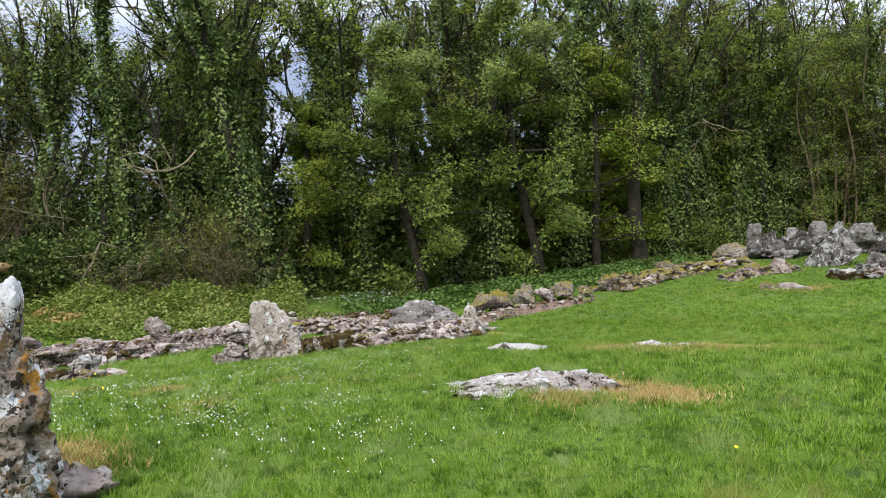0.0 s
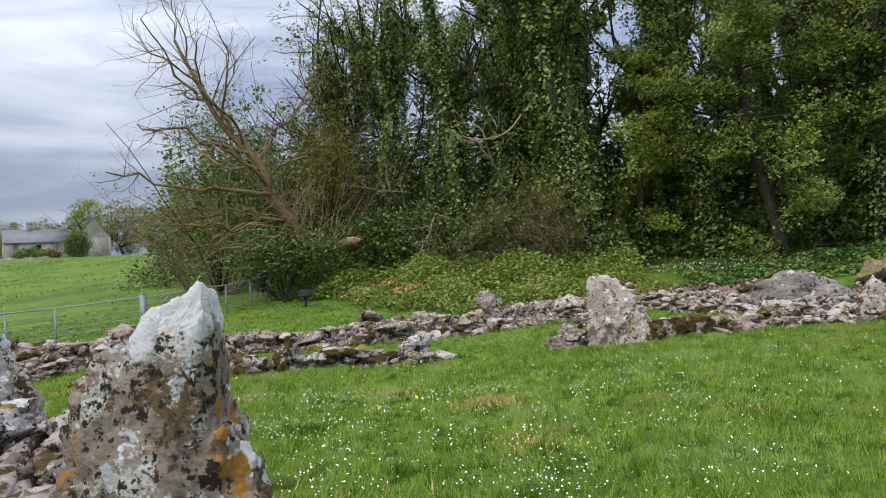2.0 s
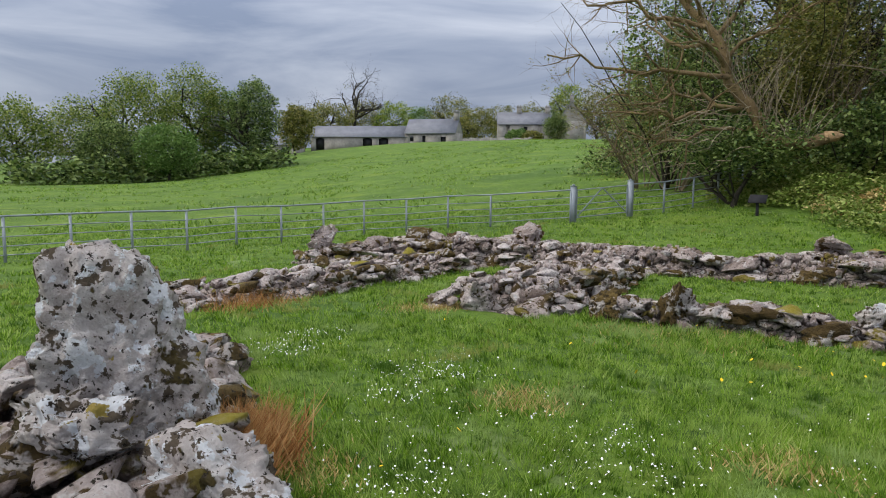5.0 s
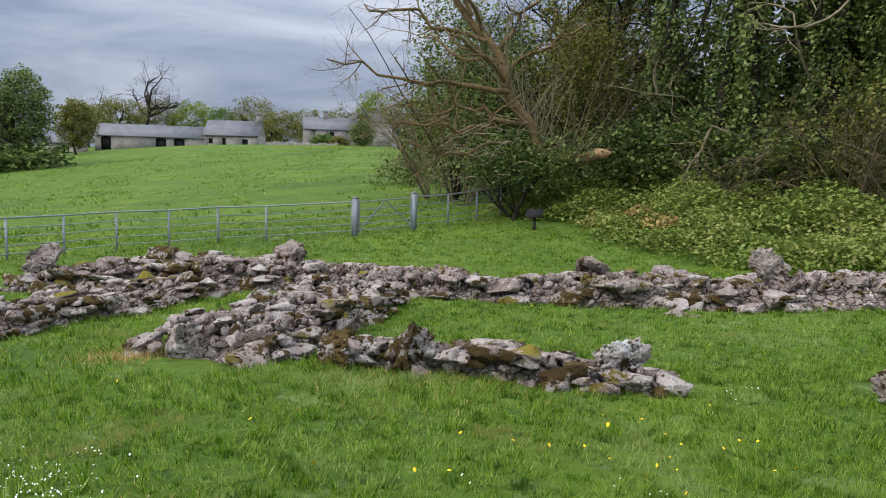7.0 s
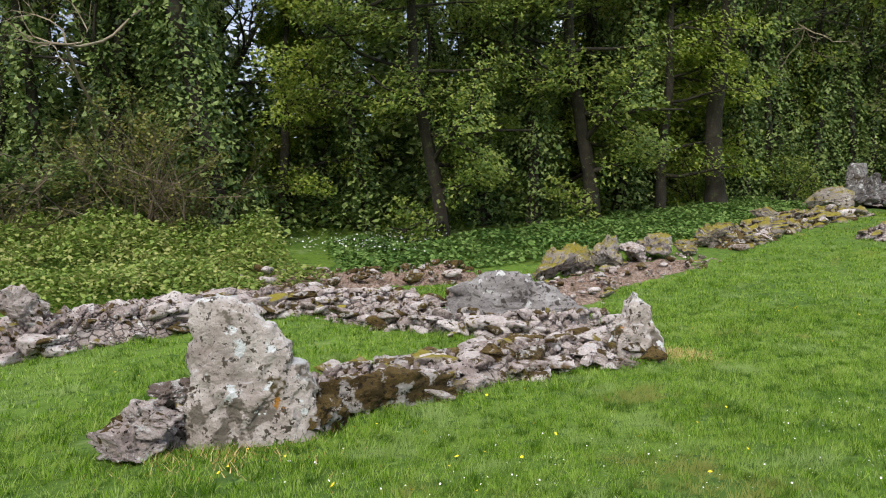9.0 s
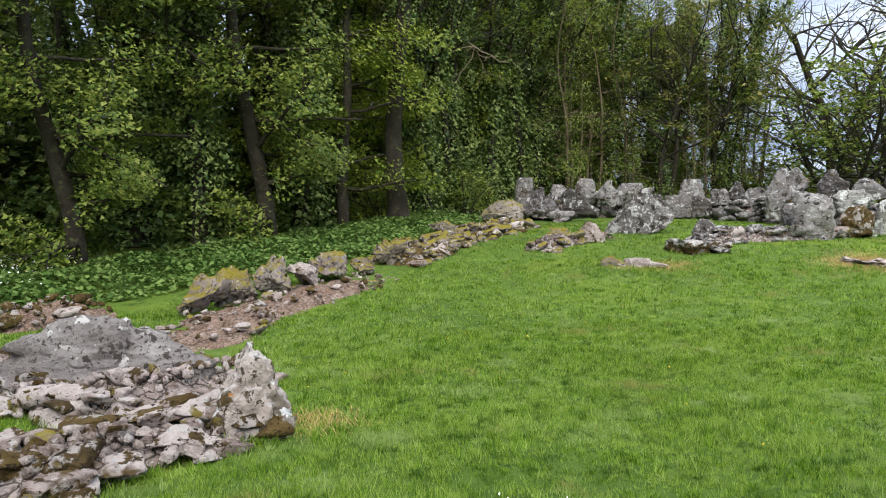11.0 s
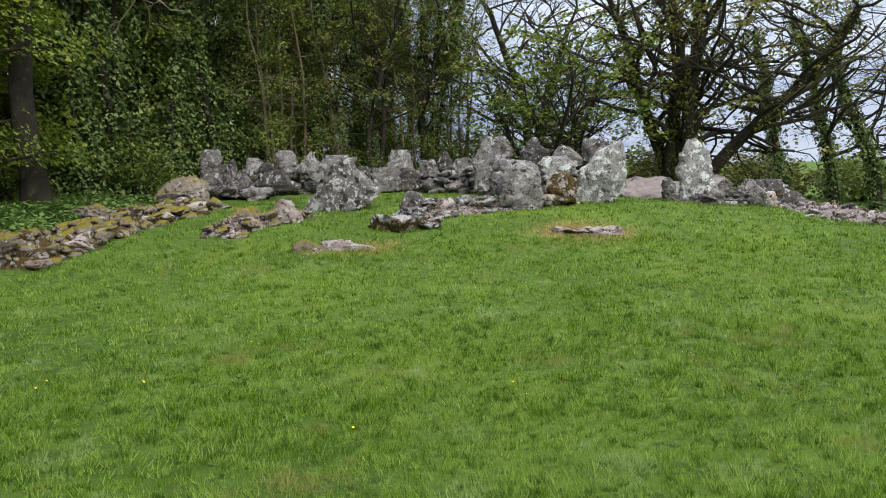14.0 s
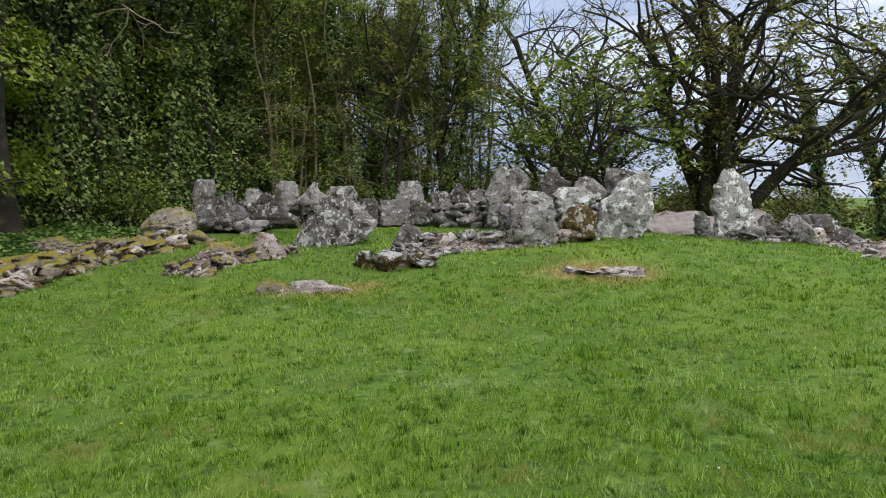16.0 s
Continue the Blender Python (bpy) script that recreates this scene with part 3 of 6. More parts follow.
def rubble_wall(label, path, width, height, count, size, mats, core=None, seed=1, courses=3, group="ruined hut walls", core_h=0.7, name="rubble_wall", level=2, loose=2.2):
    """A low ruined dry-stone wall: an earthen core with tumbled stones, each a part of it. mats: (material, share) pairs."""
    r = np.random.default_rng(seed)
    core = core or M_rubble
    Q, T = along(path, 0.07)
    N = np.stack([-T[:, 1], T[:, 0]], 1)
    us = np.linspace(-1, 1, max(15, int(width / 0.065)))
    prof = np.clip(1 - np.abs(us) ** 4.0, 0, 1)
    s = np.linspace(0, 1, len(Q))
    end = np.minimum(1.0, 6 * np.minimum(s, 1 - s) + 0.25)
    wob = np.array([1 + 0.25 * noise.noise((q[0] * 0.9, q[1] * 0.9, seed)) for q in Q])
    hob = np.array([0.85 + 0.5 * noise.noise((q[0] * 0.7, q[1] * 0.7, seed + 9)) for q in Q])
    X = Q[:, 0:1] + N[:, 0:1] * us[None] * (width / 2 * wob)[:, None]
    Y = Q[:, 1:2] + N[:, 1:2] * us[None] * (width / 2 * wob)[:, None]
    rise = height * core_h * prof[None] * (hob * end)[:, None]
    lump = np.array([noise.voronoi((x * 3.6, y * 3.6, seed + 3.0 * h))[0] for x, y, h in zip(X.ravel(), Y.ravel(), rise.ravel())])
    lumps = np.array([d[0] + 0.5 * (d[1] - d[0] < 0.12) * 0.4 for d in lump]).reshape(X.shape)
    tiny = fbm(np.stack([X.ravel(), Y.ravel(), rise.ravel()], 1), 7.0, 3, seed, 0.6).reshape(X.shape)
    Z = ground(X, Y) - 0.07 + rise + (0.16 * (0.45 - lumps) + 0.05 * tiny) * np.clip(prof[None] * 3, 0, 1) * min(1.0, height * 2.5)
    V = np.stack([X, Y, Z], -1).reshape(-1, 3)
    k = len(us)
    i, j = np.meshgrid(np.arange(len(Q) - 1), np.arange(k - 1), indexing="ij")
    F = np.stack([i * k + j, i * k + j + 1, (i + 1) * k + j + 1, (i + 1) * k + j], -1).reshape(-1, 4)
    wall = thing(name, label, "stone wall", group, me=mesh_of("wall_core", V, F, core))
    total = len(Q)
    shares = np.cumsum([s for _, s in mats])
    for c in range(count):
        q = int(r.integers(0, total))
        pick = r.uniform(0, shares[-1])
        m = mats[int(np.searchsorted(shares, pick))][0]
        s = size * r.uniform(0.55, 1.5)
        face = r.uniform()
        if face < 0.62:
            side = 1 if r.uniform() < 0.5 else -1
            lev = r.integers(0, courses) / max(1, courses - 0.4)
            u = side * (0.98 - 0.22 * lev) + r.normal() * 0.05
            zz = height * (0.12 + 0.72 * lev)
        else:
            u = r.uniform(-0.75, 0.75)
            zz = height * (0.72 + 0.1 * r.normal())
        end = min(1.0, 8 * min(q, total - 1 - q) / total + 0.35)
        hob = 0.82 + 0.4 * noise.noise((Q[q, 0] * 0.7, Q[q, 1] * 0.7, seed + 9))
        x, y = Q[q, 0] + N[q, 0] * u * width / 2, Q[q, 1] + N[q, 1] * u * width / 2
        ang = math.degrees(math.atan2(T[q, 1], T[q, 0])) + r.normal() * 22
        ob = new("stone", rock_mesh(m, int(r.integers(0, 9)), level))
        ob.parent = wall
        ob.matrix_basis = pose(x, y, gz(x, y) + zz * end * hob, r.normal() * 9, r.normal() * 9, ang) @ Matrix.Diagonal((s * r.uniform(0.6, 1.05), s * r.uniform(0.4, 0.65), s * r.uniform(0.22, 0.42), 1))
    small = Build()
    kinds = [rock_shape(1, 300 + q, 6) for q in range(5)]
    for c in range(int(count * loose)):
        q, u = int(r.integers(0, total)), r.uniform(-1.05, 1.05)
        s = size * r.uniform(0.14, 0.36)
        x, y = Q[q, 0] + N[q, 0] * u * width / 2, Q[q, 1] + N[q, 1] * u * width / 2
        hob = 0.85 + 0.5 * noise.noise((Q[q, 0] * 0.7, Q[q, 1] * 0.7, seed + 9))
        end = min(1.0, 8 * min(q, total - 1 - q) / total + 0.35)
        z = gz(x, y) - 0.02 + height * core_h * max(0, 1 - abs(u) ** 4) * hob * end + s * 0.3
        m = np.array(pose(x, y, z, r.uniform(0, 360), r.uniform(0, 360), r.uniform(0, 360)))
        RV, RF = kinds[int(r.integers(0, 5))]
        small.add((RV * s * [1, 0.75, 0.6]) @ m[:3, :3].T + m[:3, 3], RF)
    ob = part("small_stones", small.mesh("small_stones", mats[0][0]), wall, "loose small limestone rubble")
    ob["kind"] = "stuff"
    return wall


PINK = [(M_rock, 0.74), (M_brownmoss, 0.20), (M_mossy, 0.06)]
LONG = [(-17.2, 10.0), (-15.4, 12.4), (-14.1, 13.9), (-12.4, 15.2), (-10.9, 16.3), (-8.9, 17.7), (-7.0, 19.0), (-5.4, 20.5), (-3.2, 22.2)]
rubble_wall("long low wall of tumbled pinkish limestone rubble in the grass", LONG, 1.3, 0.62, 300, 0.35, PINK, seed=3, loose=7, level=3)
rubble_wall("low spread wall of mossy limestone rubble in the grass", [(-12.2, 6.2), (-12.5, 8.0), (-13.6, 10.2), (-14.8, 12.2)], 1.5, 0.45, 190, 0.26, PINK, seed=5)
rubble_wall("stub of tumbled limestone wall jutting from the long wall", [(-9.3, 9.7), (-10.2, 11.2), (-11.6, 13.0), (-12.6, 14.4)], 1.6, 0.5, 200, 0.27, PINK, seed=6, level=3)
rubble_wall("short low row of pale limestone blocks with moss", [(-8.6, 11.1), (-7.4, 11.7), (-6.4, 12.3), (-5.8, 12.9)], 0.8, 0.34, 100, 0.27, PINK, seed=7, level=3)
rubble_wall("low limestone wall with mossy foot beside the upright slab", [(-4.4, 14.3), (-2.8, 15.1), (-1.2, 16.0), (0.6, 16.9)], 1.1, 0.30, 180, 0.26, PINK, seed=8, level=3)
rubble_wall("broad heap of limestone rubble round the great slab", [(-3.3, 22.2), (-2.6, 20.6), (-1.2, 19.2), (0.7, 17.8)], 1.9, 0.42, 220, 0.26, PINK, seed=9)
rubble_wall("stony bank of reddish earth edged with mossy limestone blocks", [(0.3, 20.6), (1.6, 23.6), (3.4, 25.0), (5.4, 26.8)], 1.8, 0.24, 60, 0.2, PINK, seed=10, core=M_earth)
rubble_wall("mossy tumbled wall rising towards the hut enclosure", [(6.2, 27.6), (8.3, 29.6), (10.6, 31.2), (13.4, 33.4)], 1.6, 0.45, 150, 0.38, [(M_mossy, 0.72), (M_brownmoss, 0.14), (M_rock, 0.14)], seed=11, core=M_brownmoss, loose=1.2)
rubble_wall("near rubble wall of limestone between two upright stones", [(-2.5, 3.7), (-4.0, 4.5), (-6.0, 5.3), (-8.5, 5.7)], 1.5, 0.42, 260, 0.27, PINK, seed=12, level=3)
rubble_wall("far stone wall of grey limestone blocks round the hut", [(15.6, 35.0), (18.2, 37.2), (21.0, 36.2), (23.4, 33.6), (24.2, 30.6), (22.6, 27.4), (21.4, 24.6)], 1.5, 1.25, 260, 0.62, [(M_grey, 1)], seed=13, courses=4)
rubble_wall("low rubble of grey limestone at the foot of the slabs", [(14.2, 25.2), (16.0, 26.2), (18.0, 25.4), (20.4, 24.6)], 1.1, 0.45, 70, 0.42, [(M_grey, 0.7), (M_rock, 0.3)], seed=14)
rubble_wall("low grey rubble wall beyond the gate stone", [(24.4, 22.6), (28.0, 22.4), (31.0, 21.6)], 1.3, 0.55, 70, 0.45, [(M_grey, 1)], seed=15)

standing_stone("standing_stone", -2.45, 3.85, 0.12, 0.56, 0.38, 1.39, 30, [(0, -0.60, 0.72), (0.35, -0.54, 0.60), (0.6, -0.50, 0.48), (0.76, -0.46, 0.40), (0.81, -0.40, 0.38), (0.87, -0.20, 0.36), (0.93, -0.02, 0.34), (0.97, 0.10, 0.31), (1, 0.16, 0.25)],
               M_pillar, "upright pitted limestone pillar with a white lichen cap", seed=2, res=2.4, amp=0.05, cuts=0)
standing_stone("standing_stone", -6.0, 5.45, 0.15, 0.85, 0.55, 1.3, 75, [(0, -0.5, 0.66), (0.35, -0.5, 0.52), (0.55, -0.5, 0.42), (0.62, -0.5, 0.30), (0.8, -0.48, 0.26), (0.92, -0.46, 0.12), (1, -0.40, -0.06)],
               M_plated, "leaning limestone slab with white lichen above rusty grass", seed=3, res=2.2, amp=0.10, cuts=2)
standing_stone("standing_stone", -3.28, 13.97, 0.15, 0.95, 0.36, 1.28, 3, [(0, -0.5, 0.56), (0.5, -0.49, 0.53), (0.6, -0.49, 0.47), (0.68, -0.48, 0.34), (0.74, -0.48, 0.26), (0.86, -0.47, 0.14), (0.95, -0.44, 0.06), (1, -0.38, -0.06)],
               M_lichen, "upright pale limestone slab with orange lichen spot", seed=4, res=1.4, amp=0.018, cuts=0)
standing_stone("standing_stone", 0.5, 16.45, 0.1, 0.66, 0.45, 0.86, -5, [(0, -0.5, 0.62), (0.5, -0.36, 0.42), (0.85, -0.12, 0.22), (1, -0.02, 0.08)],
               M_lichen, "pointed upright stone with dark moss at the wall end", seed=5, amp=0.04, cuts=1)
standing_stone("great_slab", -0.55, 18.75, 0.1, 2.1, 0.5, 0.85, -12, [(0, -0.5, 0.55), (0.4, -0.46, 0.5), (0.75, -0.4, 0.3), (1, -0.15, 0.1)],
               M_ashen, "large grey limestone slab lying among rubble", "stone slab", seed=6, amp=0.03, cuts=2, lift=0.06)

# ---- single stones among the walls ----

def rock_at(x, y, dz, size, yaw, material, label, seed):
    return boulder("boulder", x, y, gz(x, y) + dz, size, yaw, material, label, seed=seed)


rock_at(1.15, 24.5, 0.3, (1.15, 0.75, 0.75), 40, M_mossy, "limestone block with yellow moss cap on the stony bank", 21)
rock_at(2.0, 25.15, 0.32, (0.95, 0.7, 0.9), 60, M_mossy, "limestone block with yellow moss cap on the stony bank", 22)
rock_at(2.8, 25.75, 0.34, (0.9, 0.7, 0.95), 30, M_mossy, "pointed limestone block with moss on the stony bank", 23)
rock_at(3.6, 26.25, 0.32, (1.15, 0.65, 0.85), 50, M_rock, "bare leaning limestone block on the stony bank", 24)
rock_at(4.45, 26.8, 0.28, (1.0, 0.75, 0.7), 20, M_mossy, "limestone block with yellow moss cap on the stony bank", 25)
rock_at(5.3, 26.9, 0.2, (0.7, 0.5, 0.45), 10, M_mossy, "small mossy limestone block at the end of the bank", 26)
rock_at(6.3, 27.9, 0.3, (1.05, 0.8, 0.85), 25, M_mossy, "limestone boulder with yellow moss cap in the grass", 27)
rock_at(9.4, 31.2, 0.4, (1.15, 0.7, 0.7), 30, M_mossy, "pale squared boulder with moss on top", 28)
rock_at(-7.35, 18.55, 0.62, (0.6, 0.45, 0.62), 35, M_rock, "smooth grey boulder standing up from the long wall", 30)
rock_at(-9.9, 17.3, 0.58, (0.75, 0.55, 0.45), 35, M_rock, "rough limestone block on top of the long wall", 31)
rock_at(-14.25, 13.9, 0.6, (0.75, 0.5, 0.5), 45, M_rock, "rough limestone block on top of the long wall", 32)
rock_at(-17.0, 10.4, 0.45, (0.7, 0.5, 0.6), 55, M_rock, "rough limestone block at the end of the wall", 33)
rock_at(-15.5, 12.0, 0.5, (0.6, 0.5, 0.45), 55, M_brownmoss, "brown mossy block on top of the wall", 34)
rock_at(-7.75, 11.15, 0.22, (0.48, 0.42, 0.72), 10, M_brownmoss, "pointed stone cloaked in dark brown moss", 35)
rock_at(-8.4, 10.75, 0.15, (0.6, 0.45, 0.45), 30, M_brownmoss, "low stone covered in brown moss", 36)
rock_at(-6.2, 12.5, 0.26, (0.5, 0.42, 0.42), 50, M_plated, "grey limestone block perched on the short row", 37)
rock_at(-9.5, 9.75, 0.16, (0.75, 0.6, 0.42), 20, M_rock, "limestone block at the end of the jutting wall", 38)
rock_at(-4.1, 14.1, 0.2, (0.7, 0.55, 0.5), 0, M_rock, "stacked limestone block beside the upright slab", 39)
rock_at(-4.95, 5.75, 0.14, (0.78, 0.5, 0.40), 65, M_plated, "pale limestone block at the foot of the near wall", 40)
rock_at(-9.0, 10.15, 0.12, (0.55, 0.4, 0.34), 70, M_rock, "limestone block at the end of the jutting wall", 43)
rock_at(-9.95, 9.45, 0.1, (0.5, 0.4, 0.3), 10, M_rock, "limestone block at the end of the jutting wall", 44)
rock_at(-5.55, 5.2, 0.3, (0.7, 0.5, 0.5), 40, M_plated, "white lichened block on the near rubble wall", 45)
rock_at(-2.3, 14.66, 0.1, (1.5, 0.45, 0.40), 30, M_brownmoss, "long low block cloaked in dark brown moss", 46)
rock_at(-1.2, 19.75, 0.3, (0.8, 0.6, 0.5), 20, M_rock, "rough limestone block beside the great slab", 47)
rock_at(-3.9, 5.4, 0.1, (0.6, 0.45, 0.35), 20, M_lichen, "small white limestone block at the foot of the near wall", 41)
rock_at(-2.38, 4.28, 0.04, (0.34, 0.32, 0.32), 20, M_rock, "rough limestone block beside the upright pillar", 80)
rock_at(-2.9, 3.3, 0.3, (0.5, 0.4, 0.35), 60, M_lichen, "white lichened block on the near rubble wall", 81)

rock_at(-4.1, 13.72, 0.08, (0.62, 0.45, 0.30), 10, M_rock, "stacked limestone block beside the upright slab", 82)
rock_at(-3.98, 13.85, 0.30, (0.60, 0.42, 0.26), -8, M_rock, "stacked limestone block beside the upright slab", 83)
rock_at(-3.9, 13.95, 0.47, (0.50, 0.36, 0.22), 14, M_rock, "stacked limestone block beside the upright slab", 84)
rock_at(-2.75, 14.0, 0.12, (0.46, 0.36, 0.46), 20, M_brownmoss, "dark brown mossy block against the upright slab", 85)

# the hut enclosure: slabs and blocks, all turned to face the meadow
TALL = [(0, -0.5, 0.5), (0.5, -0.4, 0.47), (0.9, -0.22, 0.47), (1, -0.05, 0.36)]
BLUNT = [(0, -0.5, 0.5), (0.75, -0.48, 0.47), (1, -0.36, 0.36)]
PEAK = [(0, -0.5, 0.5), (0.5, -0.47, 0.46), (0.85, -0.2, 0.25), (1, -0.06, 0.08)]
SLANT = [(0, -0.5, 0.5), (0.55, -0.46, 0.48), (0.85, -0.1, 0.46), (1, 0.18, 0.4)]
TAPER = [(0, -0.5, 0.52), (0.45, -0.48, 0.32), (0.8, -0.46, 0.16), (1, -0.36, 0.0)]
MOUND = [(0, -0.52, 0.5), (0.35, -0.44, 0.48), (0.75, -0.2, 0.36), (1, -0.05, 0.16)]


def slab(x, y, w, h, lift, outline, material, label, seed, d=0.5, name="wall_slab"):
    r = np.random.default_rng(seed)
    skew = r.normal(0, 0.09)
    outline = [(a, p + a * (skew + r.normal(0, 0.07)), q + a * (skew + r.normal(0, 0.09))) for a, p, q in outline]
    return standing_stone(name, x, y, 0.12, w, d, h + 0.12, -45 + r.normal(0, 9), outline, material, label, "stone slab", "enclosure slabs", seed=seed, res=0.6 if w * h < 1.2 else 0.95, lift=lift, amp=0.045, cuts=6 if h > 0.72 else 2)


slab(13.5, 34.6, 1.9, 0.85, 0.12, MOUND, M_mossy, "long boulder under a thick cushion of yellow moss", 601, 0.8)
slab(15.3, 35.9, 0.89, 1.73, 0.00, TALL, M_grey, "tall narrow grey standing stone beside the mossy wall", 602, 0.55)
slab(16.0, 35.9, 0.32, 1.16, 0.20, BLUNT, M_grey, "narrow upright grey stone in the enclosure wall", 603, 0.55)
slab(16.5, 36.3, 0.38, 1.13, 0.16, BLUNT, M_grey, "narrow upright grey stone in the enclosure wall", 604, 0.55)
slab(17.8, 36.9, 0.73, 0.87, 0.61, BLUNT, M_grey, "squared grey block on the back wall", 605, 0.55)
slab(16.8, 34.4, 1.99, 0.80, 0.23, MOUND, M_grey, "broad grey slab lying against the back wall", 606, 0.4)
slab(18.7, 36.1, 0.95, 1.03, 0.62, BLUNT, M_grey, "peaked grey slab in the back wall", 607, 0.55)
slab(19.3, 35.4, 0.99, 1.01, 0.62, PEAK, M_grey, "pointed grey slab in the back wall", 608, 0.55)
slab(20.3, 35.2, 1.17, 0.93, 0.54, BLUNT, M_grey, "low grey slab in the back wall", 609, 0.55)
slab(15.6, 29.2, 2.33, 1.45, 0.00, [(0, -0.5, 0.52), (0.3, -0.46, 0.47), (0.6, -0.34, 0.3), (0.85, -0.18, 0.12), (1, -0.08, 0.04)], M_speckled, "broad dark grey boulder slab spotted with white lichen", 610, 0.9)
slab(22.4, 33.8, 1.17, 0.76, 0.91, BLUNT, M_grey, "large squared grey block on top of the back wall", 611, 0.55)
slab(21.0, 34.5, 0.74, 0.78, 0.28, BLUNT, M_grey, "grey block in the back wall", 612, 0.55)
slab(21.7, 33.9, 1.28, 0.81, 0.20, BLUNT, M_grey, "broad grey block in the back wall", 613, 0.55)
slab(22.5, 33.2, 0.91, 0.72, 0.24, BLUNT, M_grey, "grey block in the back wall", 614, 0.55)
slab(23.3, 32.9, 0.69, 0.55, 0.73, BLUNT, M_grey, "squared grey block in the back wall", 615, 0.55)
slab(23.7, 32.5, 0.67, 0.63, 0.96, PEAK, M_grey, "pointed grey block on the back wall", 616, 0.55)
slab(24.3, 32.0, 0.92, 0.52, 0.86, BLUNT, M_grey, "squared grey block in the back wall", 617, 0.55)
slab(23.6, 32.1, 0.68, 0.58, 0.29, BLUNT, M_grey, "squared grey block in the back wall", 618, 0.55)
slab(24.0, 31.7, 0.68, 0.64, 0.33, BLUNT, M_grey, "squared grey block in the back wall", 619, 0.55)
slab(22.1, 29.2, 0.69, 1.79, 0.29, SLANT, M_grey, "tall tapering grey slab at the corner of the enclosure", 620, 0.55)
slab(23.1, 29.2, 1.03, 0.98, 1.16, PEAK, M_grey, "rough grey slab on the enclosure wall", 621, 0.55)
slab(24.0, 28.3, 1.20, 1.02, 1.07, PEAK, M_grey, "peaked grey slab on the enclosure wall", 622, 0.55)
slab(24.6, 27.4, 1.27, 0.73, 1.09, BLUNT, M_grey, "low grey slab on the enclosure wall", 623, 0.55)
slab(23.6, 25.6, 0.85, 0.82, 1.16, BLUNT, M_grey, "dark grey slab behind the gate slab", 624, 0.55)
slab(18.3, 24.7, 1.18, 1.31, 0.00, BLUNT, M_grey, "upright grey slab standing at the enclosure wall", 625, 0.55)
slab(19.2, 26.0, 0.75, 0.43, 0.86, BLUNT, M_grey, "squared grey block behind the upright slab", 626, 0.55)
slab(18.5, 25.8, 0.40, 0.55, 0.40, BLUNT, M_grey, "grey block behind the upright slab", 627, 0.55)
slab(19.9, 24.5, 1.14, 0.55, 0.81, BLUNT, M_pale, "long pale block resting on the stack beside the slab", 628, 0.55)
slab(19.5, 24.4, 0.98, 0.91, 0.00, BLUNT, M_brownmoss, "mossy block at the bottom of the stack beside the slab", 629, 0.55)
slab(21.2, 24.1, 1.50, 1.77, 0.00, SLANT, M_pale, "pale lichened gate slab with sloping top", 630, 0.55)
slab(25.0, 22.7, 1.36, 2.08, 0.00, TAPER, M_pale, "tall pale gate stone blotched with white lichen", 631, 0.55)
slab(24.3, 23.3, 0.52, 0.75, 0.02, BLUNT, M_grey, "grey boulder against the gate stone", 632, 0.55)
slab(25.9, 22.2, 0.63, 0.74, 0.10, BLUNT, M_grey, "grey boulder beyond the gate stone", 633, 0.55)
slab(26.6, 21.7, 1.08, 0.78, 0.12, PEAK, M_grey, "peaked grey boulder beyond the gate stone", 634, 0.55)
slab(28.0, 21.2, 1.88, 0.70, 0.26, TAPER, M_grey, "long grey slab leaning on low rubble", 635, 0.55)
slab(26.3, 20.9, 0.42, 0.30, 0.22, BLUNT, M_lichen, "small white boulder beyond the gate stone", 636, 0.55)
slab(15.8, 26.5, 0.84, 0.45, 0.19, MOUND, M_grey, "rough grey boulder in the grass below the enclosure", 638, 0.7)
slab(13.1, 28.4, 0.83, 0.53, 0.12, MOUND, M_rock, "rough limestone boulder in the grass", 639, 0.7)
slab(12.1, 28.8, 1.15, 0.48, 0.00, MOUND, M_mossy, "low mossy limestone boulder in the grass", 640, 0.7)
slab(11.1, 24.9, 0.75, 0.2, 0.00, TAPER, M_mossy, "half-buried flat stone in dry grass", 641, 0.4)
slab(11.75, 24.4, 1.35, 0.2, 0.00, TAPER, M_rock, "half-buried flat stone in dry grass", 642, 0.4)


def outcrop(name, x, y, w, d, h, yaw, material, label, seed):
    V, F = rock_shape(5, seed, 10, 0.28)
    V = V * np.array([w / 2, d / 2, h])
    V = V + (fbm(V, 3.5, 5, seed, 0.6) * 0.06)[:, None] * np.array([0.5, 0.5, 1.0])
    return thing(name, label, "rock outcrop", me=smooth(mesh_of("stone", V, F, material)), at=pose(x, y, gz(x, y) - 0.02, 0, 0, yaw))


outcrop("rock_outcrop", 0.78, 6.9, 2.55, 1.05, 0.20, -18, M_plated, "low flat pale limestone outcrop flush with the grass", 71)
outcrop("rock_outcrop", 1.0, 11.0, 1.5, 0.8, 0.18, 0, M_lichen, "small flat white limestone outcrop in the grass", 72)
outcrop("rock_outcrop", 3.2, 10.7, 2.3, 0.6, 0.08, -8, M_plated, "worn strip of stony earth in the grass", 73)
outcrop("rock_outcrop", 16.4, 21.8, 1.9, 1.2, 0.13, -40, M_rock, "worn stony patch in the grass with dry edges", 74)
outcrop("rock_outcrop", -8.0, 16.9, 0.7, 0.5, 0.14, 40, M_rock, "flat stone lying in the grass by the long wall", 75)
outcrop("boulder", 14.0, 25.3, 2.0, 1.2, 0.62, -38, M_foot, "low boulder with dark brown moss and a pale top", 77)
